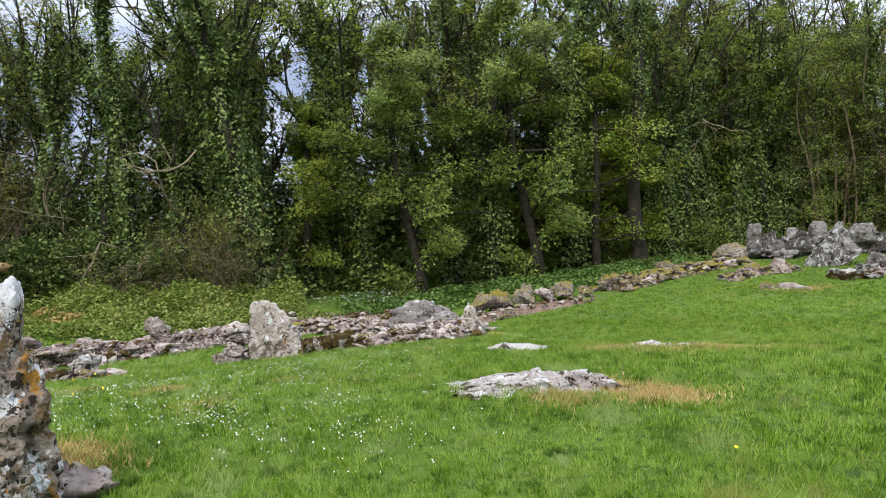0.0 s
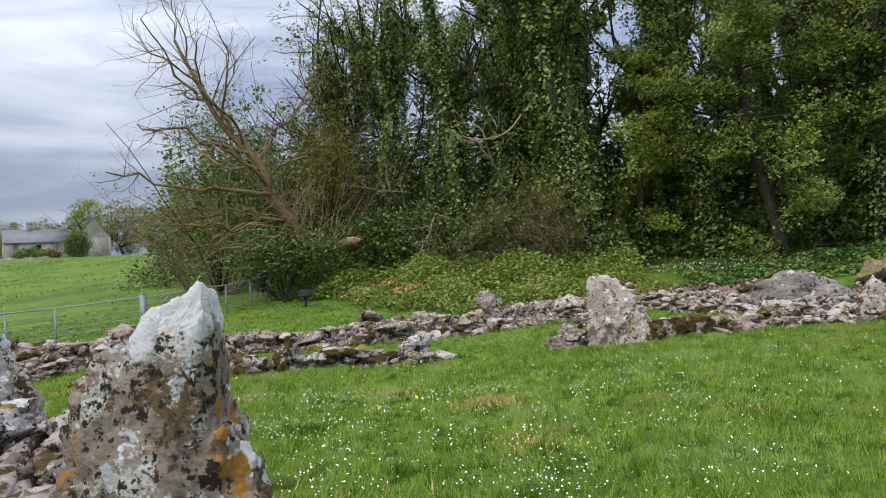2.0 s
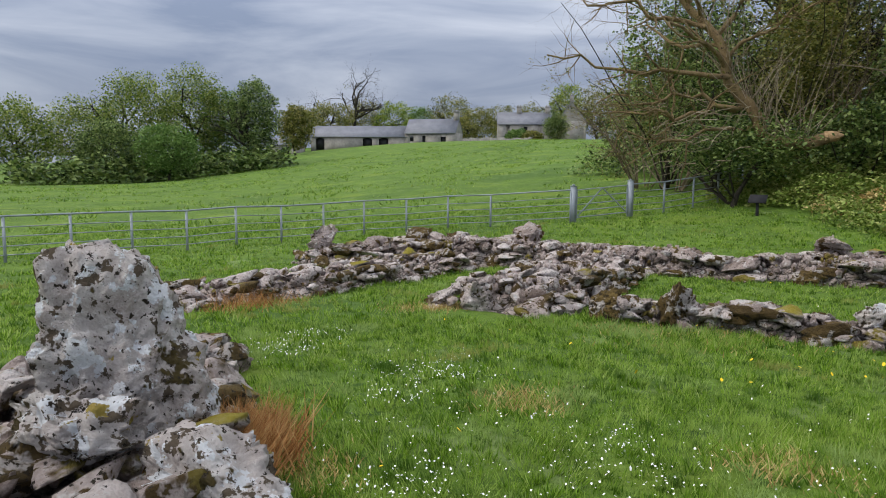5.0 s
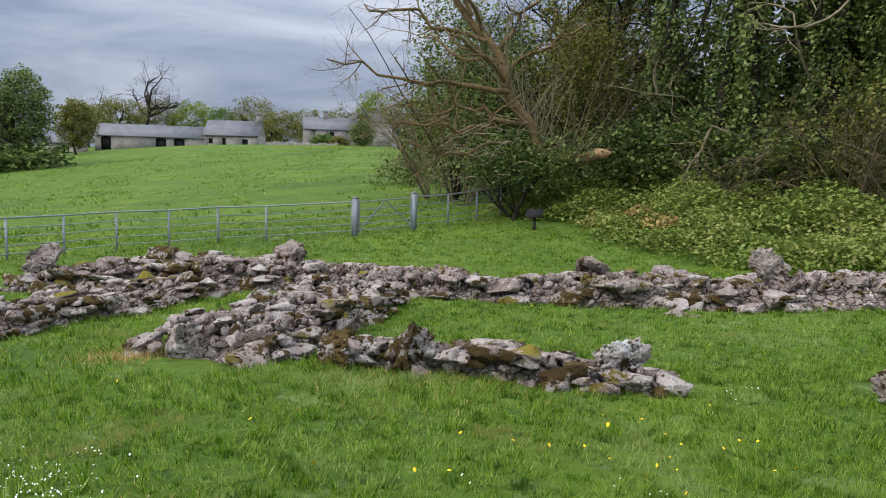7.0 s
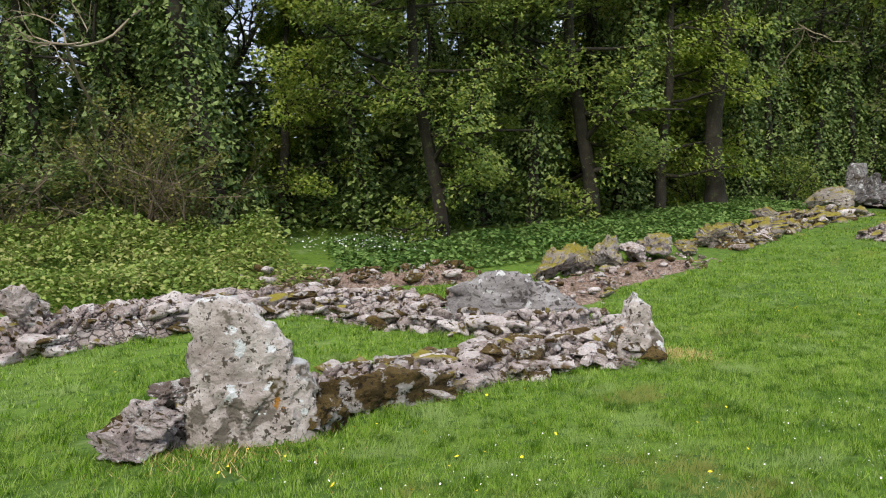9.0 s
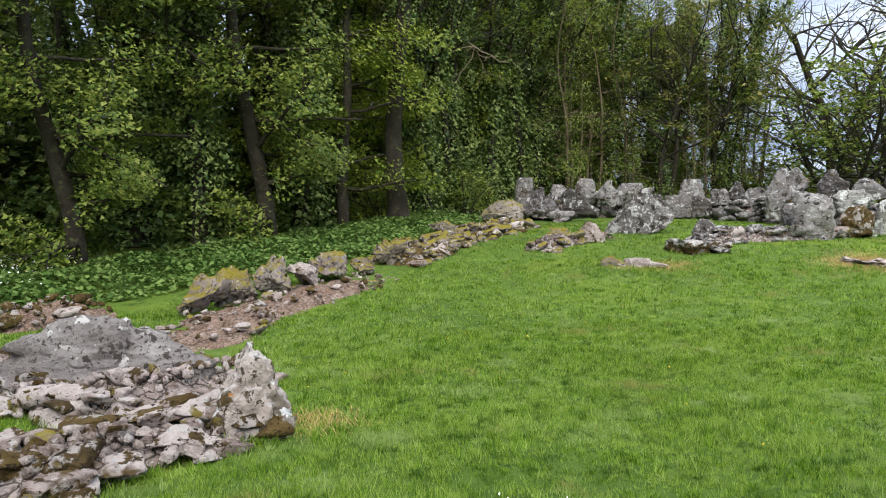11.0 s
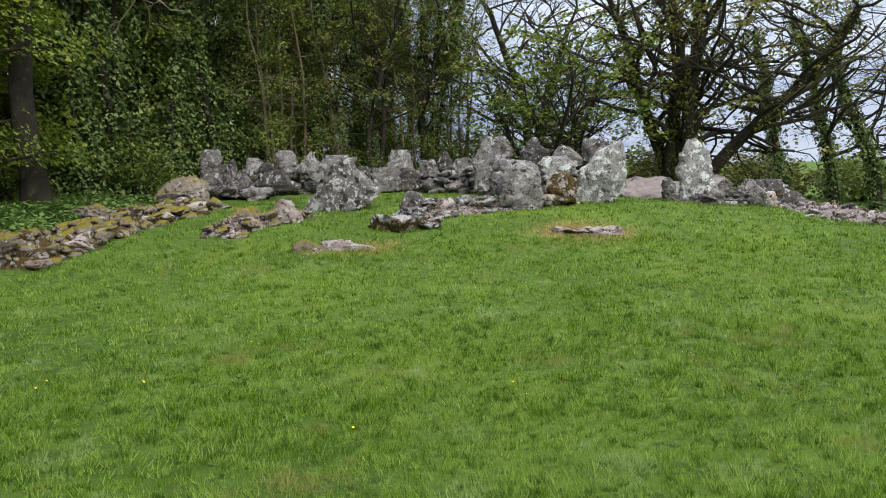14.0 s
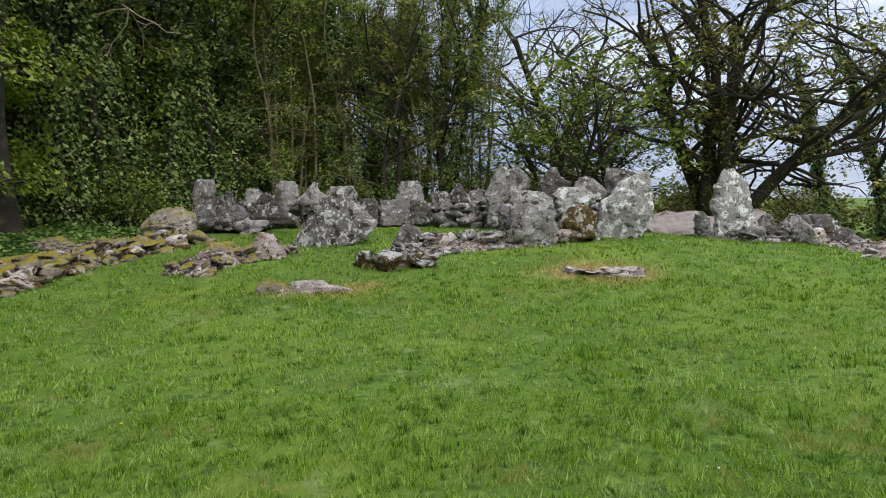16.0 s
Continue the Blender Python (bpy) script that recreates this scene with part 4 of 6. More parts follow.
outcrop("gravel_mound", 26.8, 25.4, 6.0, 4.5, 0.95, -60, M_gravel, "low heap of grey gravel behind the gate stones", 76)
rubble_wall("low heap of mossy rubble in the grass before the enclosure", [(10.6, 27.6), (11.6, 28.3), (12.8, 28.8), (14.0, 29.0)], 1.0, 0.34, 50, 0.34, [(M_rock, 0.5), (M_mossy, 0.5)], seed=18)
rubble_wall("low bank of grey gravel and small stones", [(31.0, 21.4), (27.0, 19.6), (23.6, 17.8), (22.6, 16.0)], 2.2, 0.28, 70, 0.3, [(M_rock, 0.6), (M_grey, 0.4)], core=M_gravel, seed=16)
rubble_wall("low bank of red earth and mossy stones under the brambles", [(-5.6, 23.8), (-3.0, 25.2), (-0.4, 26.0)], 2.4, 0.5, 40, 0.3, [(M_brownmoss, 0.8), (M_rock, 0.2)], seed=17, core=M_earth)

# ---- grass and flowers ----
WALK_LINE = [(0, 0), (-0.9, 2.8), (-2.0, 5.1), (-2.5, 7.0), (-1.7, 8.9), (0.1, 11.4), (2.1, 12.9), (4.3, 13.7)]
STONY = [(LONG, 0.62), ([(-12.2, 6.2), (-12.5, 8.0), (-13.6, 10.2), (-14.8, 12.2)], 0.72), ([(-9.3, 9.7), (-10.2, 11.2), (-11.6, 13.0), (-12.6, 14.4)], 0.75),
         ([(-8.6, 11.1), (-7.4, 11.7), (-6.4, 12.3), (-5.8, 12.9)], 0.36), ([(-4.4, 14.3), (-2.8, 15.1), (-1.2, 16.0), (0.6, 16.9)], 0.42),
         ([(-3.3, 22.2), (-2.6, 20.6), (-1.2, 19.2), (0.7, 17.8)], 0.6), ([(0.3, 20.6), (1.6, 23.6), (3.4, 25.0), (5.4, 26.8)], 0.8),
         ([(6.2, 27.6), (8.3, 29.6), (10.6, 31.2), (13.4, 33.4)], 0.75), ([(-2.5, 3.7), (-4.0, 4.5), (-6.0, 5.3), (-8.5, 5.7)], 0.72),
         ([(0.1, 7.15), (1.35, 6.75)], 0.3), ([(2.4, 10.8), (4.0, 10.6)], 0.2), ([(15.8, 22.2), (17.0, 21.4)], 0.55)]


def dist_to(P, path):
    best = np.full(len(P), 1e9)
    for a, b in zip(path[:-1], path[1:]):
        a, b = np.array(a, float), np.array(b, float)
        t = np.clip(((P - a) @ (b - a)) / ((b - a) @ (b - a)), 0, 1)
        best = np.minimum(best, np.linalg.norm(P - a - t[:, None] * (b - a), axis=1))
    return best


def meadow(P, thick=True):
    """True where the lawn grows, off the stones and out of the wood: thick towards the ruins, thinner to the south-east."""
    x, y = P[:, 0], P[:, 1]
    keep = np.where(x > 0, y > np.minimum(1.55 * x - 0.6, 11.0 + 0.2 * x), y > np.minimum(4.6, 0.8 + 0.6 * np.abs(x)))
    keep = keep == thick
    keep &= y < 25.4 + np.clip(x, -4, 12) * 0.7 + np.where(x < -4, 0.4 + (-4 - x) * 0.1, 0) + np.where(x < -18, 6, 0)
    for path, w in STONY:
        keep &= dist_to(P, path) > w
    return keep


def blades(name, lo, hi, tufts, per, height, width, spread, label, seed, area=(-26, 34, 0, 38), thick=True):
    """Meadow grass in tufts: each tuft has its own height and lean, its blades splay from the middle."""
    r = np.random.default_rng(seed)
    n = int((area[1] - area[0]) * (area[3] - area[2]) * tufts)
    P = np.stack([r.uniform(area[0], area[1], n), r.uniform(area[2], area[3], n)], 1)
    d = dist_to(P, WALK_LINE)
    P = P[(d >= lo) & (d < hi)]
    P = P[meadow(P, thick)]
    n = len(P)
    patch = 0.5 + 0.5 * np.sin(P[:, 0] * 1.3 + 1.7 * np.sin(P[:, 1] * 0.8)) * np.sin(P[:, 1] * 1.6 + 1.3 * np.sin(P[:, 0] * 0.9))
    fine = 0.5 + 0.5 * np.sin(P[:, 0] * 5.1 + 2.1 * np.sin(P[:, 1] * 3.3)) * np.sin(P[:, 1] * 4.3 + 1.7 * np.sin(P[:, 0] * 3.1))
    ht = height * (0.58 + 0.3 * patch + 0.4 * fine) * r.uniform(0.5, 1.4, n)
    sweep = 2.4 * np.sin(P[:, 0] * 0.6 + P[:, 1] * 0.4) + 1.2 * np.sin(P[:, 1] * 1.7 + P[:, 0] * 1.3) + r.normal(0, 1.5, n)
    k = np.repeat(np.arange(n), per)
    m = len(k)
    a, rad = r.uniform(0, 2 * np.pi, m), spread * np.abs(r.normal(0, 1, m))
    B = P[k] + np.stack([np.cos(a), np.sin(a)], 1) * rad[:, None]
    h = ht[k] * r.uniform(0.5, 1.15, m)
    lean = h[:, None] * (np.stack([np.cos(a), np.sin(a)], 1) * r.uniform(0.05, 0.6, m)[:, None] + np.stack([np.cos(sweep[k]), np.sin(sweep[k])], 1) * r.uniform(0.0, 0.7, m)[:, None])
    z = ground(B[:, 0], B[:, 1]) - 0.01
    t, w = r.uniform(0, 2 * np.pi, m), width * r.uniform(0.6, 1.4, m) / 2
    o = np.stack([np.cos(t) * w, np.sin(t) * w], 1)
    V = np.stack([np.column_stack([B - o, z]), np.column_stack([B + o, z]), np.column_stack([B + lean, z + h])], 1).reshape(-1, 3)
    return thing(name, label, "grass", kind="stuff", me=mesh_of(name, V, np.arange(len(V)).reshape(-1, 3), M_grass))


LUSH = "short lush green meadow grass in uneven tufts"
blades("grass", 0, 3.4, 350, 12, 0.078, 0.0066, 0.022, LUSH, 1, (-8, 10, 0, 19))
blades("grass", 3.4, 7.0, 170, 12, 0.085, 0.0115, 0.032, LUSH, 2, (-12, 14, 0, 23))
blades("grass", 7.0, 14, 66, 10, 0.085, 0.019, 0.055, LUSH, 3, (-19, 20, 0, 30))
blades("grass", 14, 29, 21, 9, 0.085, 0.036, 0.10, LUSH, 4, (-34, 34, 0, 38))
blades("grass", 0, 9, 40, 10, 0.09, 0.02, 0.06, LUSH, 12, (-12, 16, -9, 14), False)
blades("grass", 9, 26, 9, 9, 0.09, 0.04, 0.1, LUSH, 13, (-28, 34, -24, 30), False)

# rough pasture tussocks on the field beyond the fence
r = np.random.default_rng(14)
P = np.stack([r.uniform(-110, -22.6, 9000), r.uniform(0, 82, 9000)], 1)
P = P[(P[:, 1] < 29 + 0.9 * (-29 - P[:, 0]).clip(0)) & ~((P[:, 0] > -24) & (P[:, 1] > 20))]
P = P[np.sin(P[:, 0] * 0.31 + 1.3 * np.sin(P[:, 1] * 0.23)) * np.sin(P[:, 1] * 0.37 + np.sin(P[:, 0] * 0.17)) + r.normal(0, 0.5, len(P)) > 0.1]
k = np.repeat(np.arange(len(P)), 7)
B = P[k] + r.normal(0, 0.16, (len(k), 2))
z, h, t, w = ground(B[:, 0], B[:, 1]) - 0.02, r.uniform(0.08, 0.24, len(k)), r.uniform(0, 6.28, len(k)), r.uniform(0.02, 0.06, len(k))
o = np.stack([np.cos(t) * w, np.sin(t) * w], 1)
V = np.stack([np.column_stack([B - o, z]), np.column_stack([B + o, z]), np.column_stack([B + r.normal(0, 0.12, (len(k), 2)), z + h])], 1).reshape(-1, 3)
thing("pasture_grass", "rough green pasture tussocks on the field beyond the fence", "grass", kind="stuff", me=mesh_of("pasture_grass", V, np.arange(len(V)).reshape(-1, 3), M_grass))


def patch_points(spots, seed):
    r = np.random.default_rng(seed)
    out = []
    for x, y, rad, n in spots:
        out.append(np.stack([x + r.normal(0, rad, n), y + r.normal(0, rad, n)], 1))
    P = np.vstack(out)
    return P, r


def dry_tufts(spots, seed, material=None, label="withered pale tan grass round the stones", tall=0.065):
    P, r = patch_points(spots, seed)
    n = len(P)
    h, a, la = r.uniform(0.4, 1.2, n) * tall, r.uniform(0, 6.28, n), r.uniform(0, 6.28, n)
    z = ground(P[:, 0], P[:, 1])
    c, s = np.cos(a) * 0.006, np.sin(a) * 0.006
    V = np.stack([np.stack([P[:, 0] - c, P[:, 1] - s, z], 1), np.stack([P[:, 0] + c, P[:, 1] + s, z], 1),
                  np.stack([P[:, 0] + np.cos(la) * h * 0.8, P[:, 1] + np.sin(la) * h * 0.8, z + h], 1)], 1).reshape(-1, 3)
    return thing("dry_grass", label, "grass", kind="stuff", me=mesh_of("dry_grass", V, np.arange(3 * n).reshape(-1, 3), material or M_dry))


dry_tufts([(-2.7, 4.9, 0.22, 1500), (-2.45, 4.6, 0.2, 900), (1.85, 6.5, 0.22, 2600), (1.3, 6.95, 0.22, 1600), (1.0, 6.35, 0.2, 700), (4.9, 10.5, 0.3, 1600), (3.2, 10.65, 0.5, 3500), (2.5, 10.7, 0.3, 1500), (4.0, 10.6, 0.3, 1500),
           (16.4, 21.7, 0.6, 7000), (12.3, 24.2, 0.35, 1200), (11.5, 24.5, 0.4, 900), (1.1, 16.5, 0.2, 600), (-3.4, 13.7, 0.4, 500), (-1.0, 7.6, 0.12, 90),
           (-12.0, 7.6, 0.35, 1000), (-7.2, 11.0, 0.6, 700), (-9.9, 9.3, 0.25, 900)], 5)
dry_tufts([(-3.0, 7.75, 0.16, 700), (-4.17, 8.18, 0.14, 350), (-5.7, 7.75, 0.15, 500), (-2.3, 6.6, 0.15, 300), (-5.2, 6.2, 0.14, 350)], 7, None, "small patches of withered grass in the lawn", 0.05)


dry_tufts([(-5.75, 5.95, 0.13, 2600), (-5.5, 5.85, 0.13, 2200), (-11.4, 7.4, 0.3, 500)], 6, M_rust, "rusty orange withered grass at the foot of the slab", 0.22)


def flowers(name, P, size, height, material, label, seed, petals=6):
    r = np.random.default_rng(seed)
    n = len(P)
    s = size * r.uniform(0.6, 1.2, n) / 2
    z = ground(P[:, 0], P[:, 1]) + height * r.uniform(0.6, 1.3, n)
    a = np.linspace(0, 2 * np.pi, petals, endpoint=False)
    tx, ty = r.normal(0, 0.5, n), r.normal(0, 0.5, n)
    ring = np.stack([np.stack([P[:, 0] + s * np.cos(t), P[:, 1] + s * np.sin(t), z + s * (np.cos(t) * tx + np.sin(t) * ty)], 1) for t in a], 1)
    mid = np.stack([P[:, 0], P[:, 1], z + s * 0.35], 1)[:, None]
    V = np.concatenate([ring, mid], 1).reshape(-1, 3)
    k = np.arange(n)[:, None] * (petals + 1)
    F = np.vstack([k + [q, (q + 1) % petals, petals] for q in range(petals)])
    return thing(name, label, "flowers", kind="stuff", me=mesh_of(name, V, F, material))


DAISIES_NEAR = [(-6.6, 7.5, 0.22, 70), (-6.3, 7.6, 0.12, 30), (-8.0, 7.0, 0.2, 50), (-8.3, 7.25, 0.14, 30), (-7.9, 6.7, 0.2, 40), (-4.84, 6.5, 0.14, 45),
        (-4.6, 6.4, 0.2, 40), (-4.4, 7.5, 0.2, 45), (-4.65, 7.6, 0.15, 25), (-3.5, 7.95, 0.2, 35), (-3.05, 8.1, 0.15, 35), (-4.1, 6.4, 0.2, 45),
        (-3.6, 6.6, 0.25, 45), (-6.0, 7.0, 0.12, 35), (-2.6, 6.6, 0.3, 45), (-3.3, 6.0, 0.25, 60), (-1.9, 5.8, 0.2, 60), (-2.3, 7.6, 0.4, 50),
        (-1.0, 6.2, 0.2, 40)]
DAISIES_BEYOND = [(-1.5, 7.0, 0.2, 35), (-0.9, 7.6, 0.3, 35), (-2.0, 9.5, 0.5, 60), (-3.0, 5.4, 0.25, 60), (-5.6, 12.7, 0.3, 25), (-1.5, 8.2, 0.4, 60),
        (-0.5, 9.0, 0.6, 50), (-8.5, 16.0, 1.2, 40), (22.0, 20.0, 1.2, 60), (9.0, 16.0, 3.0, 30), (-3.4, 8.6, 0.9, 110), (-1.2, 10.5, 0.8, 110),
        (-1.4, 5.4, 0.35, 90), (-0.6, 5.0, 0.4, 80), (-2.2, 6.2, 0.4, 90), (-3.6, 7.2, 0.5, 90), (-5.0, 7.0, 0.5, 80), (-1.6, 12.2, 0.9, 90),
        (1.2, 12.8, 0.8, 60)]
P, _ = patch_points(DAISIES_NEAR + DAISIES_BEYOND, 8)
P = np.vstack([P, P + np.random.default_rng(18).normal(0, 0.07, P.shape)])
flowers("daisies", P[meadow(P)], 0.0105, 0.085, M_white, "scattered small white daisies in the grass", 9)
P, _ = patch_points([(-4.5, 10.4, 0.35, 9), (-4.0, 11.0, 0.45, 8), (-5.4, 9.6, 0.6, 7), (-3.3, 7.3, 0.6, 6), (-4.3, 6.6, 0.6, 5), (-5.0, 11.0, 0.5, 7), (-2.4, 13.0, 0.8, 12), (-1.4, 13.9, 0.9, 14),
                     (-7.5, 9.2, 1.2, 8), (-6.0, 15.5, 1.5, 16), (1.6, 18.6, 1.0, 8), (4.2, 19.6, 0.4, 4), (1.8, 4.6, 0.3, 5), (-5.5, 11.2, 0.5, 8), (3.0, 14.0, 2.5, 10), (-3.4, 16.8, 1.0, 10), (9, 17, 3, 12)], 10)
flowers("dandelions", P[meadow(P)], 0.023, 0.10, M_yellow, "yellow dandelion heads in the grass", 11, 8)

# ---- woodland ----


def bent(p0, direction, length, n, wiggle, r, lift=0.0):
    d = np.array(direction, float)
    d /= np.linalg.norm(d)
    P = [np.array(p0, float)]
    for _ in range(n):
        d = d + r.normal(0, wiggle, 3) + [0, 0, lift]
        d /= np.linalg.norm(d)
        P.append(P[-1] + d * length / n)
    return np.array(P)


def branching(b, p0, d0, length, rad, depth, r, tips, wiggle=0.16, lift=0.03, kids=(3, 5), shrink=0.6, spread=0.9, sides=6):
    n = max(4, int(length / 0.6)) if depth > 0 else 3
    P = bent(p0, d0, length, min(n, 12), wiggle, r, lift)
    R = np.linspace(rad, rad * (0.45 if depth else 0.25), len(P))
    b.tube(P, R, sides if depth > 1 else (5 if depth else 3))
    if depth == 0:
        tips.append(P)
        return
    for _ in range(int(r.integers(*kids))):
        q = int(r.integers(len(P) // 3, len(P)))
        d = P[min(q, len(P) - 1)] - P[max(q - 1, 0)]
        d = d / (np.linalg.norm(d) + 1e-9) + r.normal(0, spread, 3) * [1, 1, 0.7]
        branching(b, P[q], d, length * shrink * r.uniform(0.7, 1.2), R[q] * 0.6, depth - 1, r, tips, wiggle * 1.15, lift, kids, shrink, spread, sides)


def clumps(r, centres, rad, per, squash=0.7):
    C = np.repeat(np.asarray(centres), per, 0)
    D = r.normal(size=(len(C), 3))
    D /= np.linalg.norm(D, axis=1)[:, None] + 1e-9
    return C + D * (rad * r.uniform(0.25, 1.0, len(C)) ** 0.5)[:, None] * [1, 1, squash]


def sleeve(r, T, radius, n, per, ribs=0.22, tall=0.34, seed=0):
    """Places and facings of ivy leaves in hanging tufts round a stem T, with ribs, bulges and bare gaps."""
    q = r.uniform(0, len(T) - 1.001, n)
    k = q.astype(int)
    base = T[k] + (q - k)[:, None] * (T[k + 1] - T[k])
    a = r.uniform(0, 2 * np.pi, n)
    f = q / (len(T) - 1)
    lobes = ribs * np.sin(3 * a + seed + 0.35 * base[:, 2]) + 0.16 * np.sin(base[:, 2] * 1.9 + 2 * np.sin(a + seed)) + 0.12 * np.sin(7 * a + base[:, 2] * 0.8)
    rad = radius * np.clip(1.12 - 0.8 * f ** 1.4, 0.3, 1) * (1 + lobes) + np.where(r.uniform(size=n) < 0.14, r.uniform(0.15, 0.6, n), 0)
    gap = np.sin(base[:, 2] * 0.83 + 1.9 * a + seed) * np.sin(base[:, 2] * 1.31 - a + 2.3 * seed)
    keep = gap < 0.66
    base, a, rad = base[keep], a[keep], rad[keep]
    out = np.stack([np.cos(a), np.sin(a), np.zeros(len(a))], 1)
    side = np.stack([-np.sin(a), np.cos(a), np.zeros(len(a))], 1)
    C, O, S = np.repeat(base + out * rad[:, None], per, 0), np.repeat(out, per, 0), np.repeat(side, per, 0)
    h = r.normal(0, tall, len(C))
    C = C + S * r.normal(0, 0.15, len(C))[:, None] + O * (r.normal(0, 0.07, len(C)) - 0.16 * np.abs(h))[:, None]
    C[:, 2] += h
    C[:, 2] = np.maximum(C[:, 2], 0.05)
    return C, O * 0.9 + [0, 0, 0.55]


def ivy_tree(seed, H, r0, top_leaf, leafy=2600, ivy=14500, radius=0.85, size=0.12, deep=1, forks=6):
    """An ivy-clad woodland tree, about H high: trunk with limbs, a ribbed hanging sleeve of ivy, and thin spring leaf in the crown."""
    r = np.random.default_rng(seed)
    root = thing("woodland_tree", "tall woodland tree with its trunk cloaked in dark ivy", "tree", "woodland trees")
    b, tips = Build(), []
    T = bent((0, 0, -0.3), (r.normal(0, 0.06), r.normal(0, 0.06), 1), H * 0.78, 14, 0.05, r, 0.03)
    R = np.linspace(r0, r0 * 0.45, len(T))
    R[0] *= 1.5
    b.tube(T, R, 8)
    C, O = [], []
    for j in range(forks):
        q = int(r.integers(4, len(T) - 1))
        a = 2.4 * j + r.uniform(-0.5, 0.5)
        L = bent(T[q], (math.cos(a), math.sin(a), r.uniform(0.9, 1.7)), H * r.uniform(0.24, 0.42), 8, 0.16, r, 0.07)
        RL = np.linspace(R[q] * 0.62, 0.035, len(L))
        b.tube(L, RL, 6)
        for m in range(2, len(L)):
            branching(b, L[m], L[m] - L[m - 1] + r.normal(0, 0.35, 3), H * r.uniform(0.08, 0.17), RL[m] * 0.6, deep, r, tips, 0.24, 0.05, (2, 4))
        c, o = sleeve(r, L[:6], radius * 0.36, ivy // 300, 22, 0.2, 0.2, seed + j)
        C.append(c), O.append(o)
    part("trunk", b.mesh("trunk", M_bark), root)
    c, o = sleeve(r, T, radius, ivy // 26, 22, 0.24, 0.36, seed)
    C, O = np.vstack([c, *C]), np.vstack([o, *O])
    part("ivy", leaf_mesh("ivy", C, size, M_ivy, 0.1, seed, 0.5, True, O), root, "glossy dark ivy sleeve")
    ends = np.vstack([p[1:] for p in tips])
    L = clumps(r, ends[r.integers(0, len(ends), leafy // 12)], 0.45, 12, 0.5)
    part("crown", leaf_mesh("crown", L, size, top_leaf, 0.6, seed + 1, 0.0, True), root, "thin fresh spring leaf")
    return root


def leafy_tree(seed, H, spread, material, label, low=0.02, leaves=23000, size=0.13, stems=1, wood=None):
    """A tree in fresh leaf, with foliage in level sprays from near the ground to the top, gaps between them."""
    r = np.random.default_rng(seed)
    root = thing("leafy_tree", label, "tree", "woodland trees")
    b, tips = Build(), []
    for s in range(stems):
        a0 = r.uniform(0, 6.28)
        T = bent((0.5 * math.cos(2.4 * s) * (stems > 1), 0.5 * math.sin(2.4 * s) * (stems > 1), -0.3), (0.14 * (stems > 1) * math.cos(a0), 0.14 * (stems > 1) * math.sin(a0), 1), H * 0.9, 12, 0.07, r, 0.02)
        R = np.linspace(0.02 * H, 0.006 * H, len(T)) / (1 if stems == 1 else 3.5)
        b.tube(T, R, 8)
        for q in range(1, len(T)):
            for _ in range(2):
                a = r.uniform(0, 6.28)
                f = q / len(T)
                ln = spread * (0.35 + 0.9 * math.sin(math.pi * min(0.95, 0.12 + f))) * r.uniform(0.55, 1.15)
                branching(b, T[q], (math.cos(a), math.sin(a), r.uniform(-0.05, 0.6)), ln, R[q] * 0.4, 1, r, tips, 0.16, -0.01, (3, 5), 0.5)
    part("trunk", b.mesh("trunk", wood or M_bark), root)
    ends = np.vstack([p[1:] for p in tips])
    ends = ends[ends[:, 2] > low * H]
    per = 24
    mid = ends[r.integers(0, len(ends), leaves // per)]
    L = clumps(r, mid, 0.66, per, 0.62)
    O = np.repeat(mid * [1, 1, 0], per, 0)
    O = O / (np.linalg.norm(O, axis=1)[:, None] + 0.3) * 0.9 + [0, 0, 0.5]
    L[:, 2] -= 0.25 * np.linalg.norm((L - np.repeat(mid, per, 0))[:, :2], axis=1)
    part("crown", leaf_mesh("crown", L, size, material, 0.2, seed, 0.3, True, O), root)
    return root


def put(ob, x, y, yaw=0.0, s=1.0, dz=0.0):
    ob.matrix_basis = pose(x, y, gz(x, y) + dz, 0, 0, yaw)
    ob.scale = (s, s, s)


def again(ob, x, y, yaw, s):
    c = copy_thing(ob, pose(x, y, gz(x, y), 0, 0, yaw))
    c.scale = (s, s, s)
    return c


ivies = [ivy_tree(201, 17, 0.24, M_olive), ivy_tree(202, 18, 0.28, M_leaf, radius=1.0), ivy_tree(203, 16, 0.2, M_olive, ivy=11000, radius=0.65), ivy_tree(204, 19, 0.3, M_leaf, 1300, radius=0.9),
         ivy_tree(205, 17, 0.16, M_leaf, 2600, 9000, 0.46)]
leafs = [leafy_tree(211, 13, 2.9, M_wood, "woodland tree in fresh green leaf down to the ground", leaves=26000, size=0.115),
         leafy_tree(212, 11, 2.6, M_leaf, "bushy woodland tree in fresh yellow-green leaf", leaves=20000, size=0.115),
         leafy_tree(213, 14, 1.5, M_wood, "clump of slender pole trees in thin fresh leaf", 0.03, 12000, 0.095, 4, M_brush)]
back = [ivy_tree(221, 18, 0.26, M_olive, 900, 4600, 1.1, 0.28), ivy_tree(222, 18, 0.28, M_leaf, 900, 4600, 1.1, 0.28)]
used = {}


def plant(proto, x, y, yaw, s):
    if id(proto) not in used:
        used[id(proto)] = 1
        put(proto, x, y, yaw, s)
        return proto
    return again(proto, x, y, yaw, s)


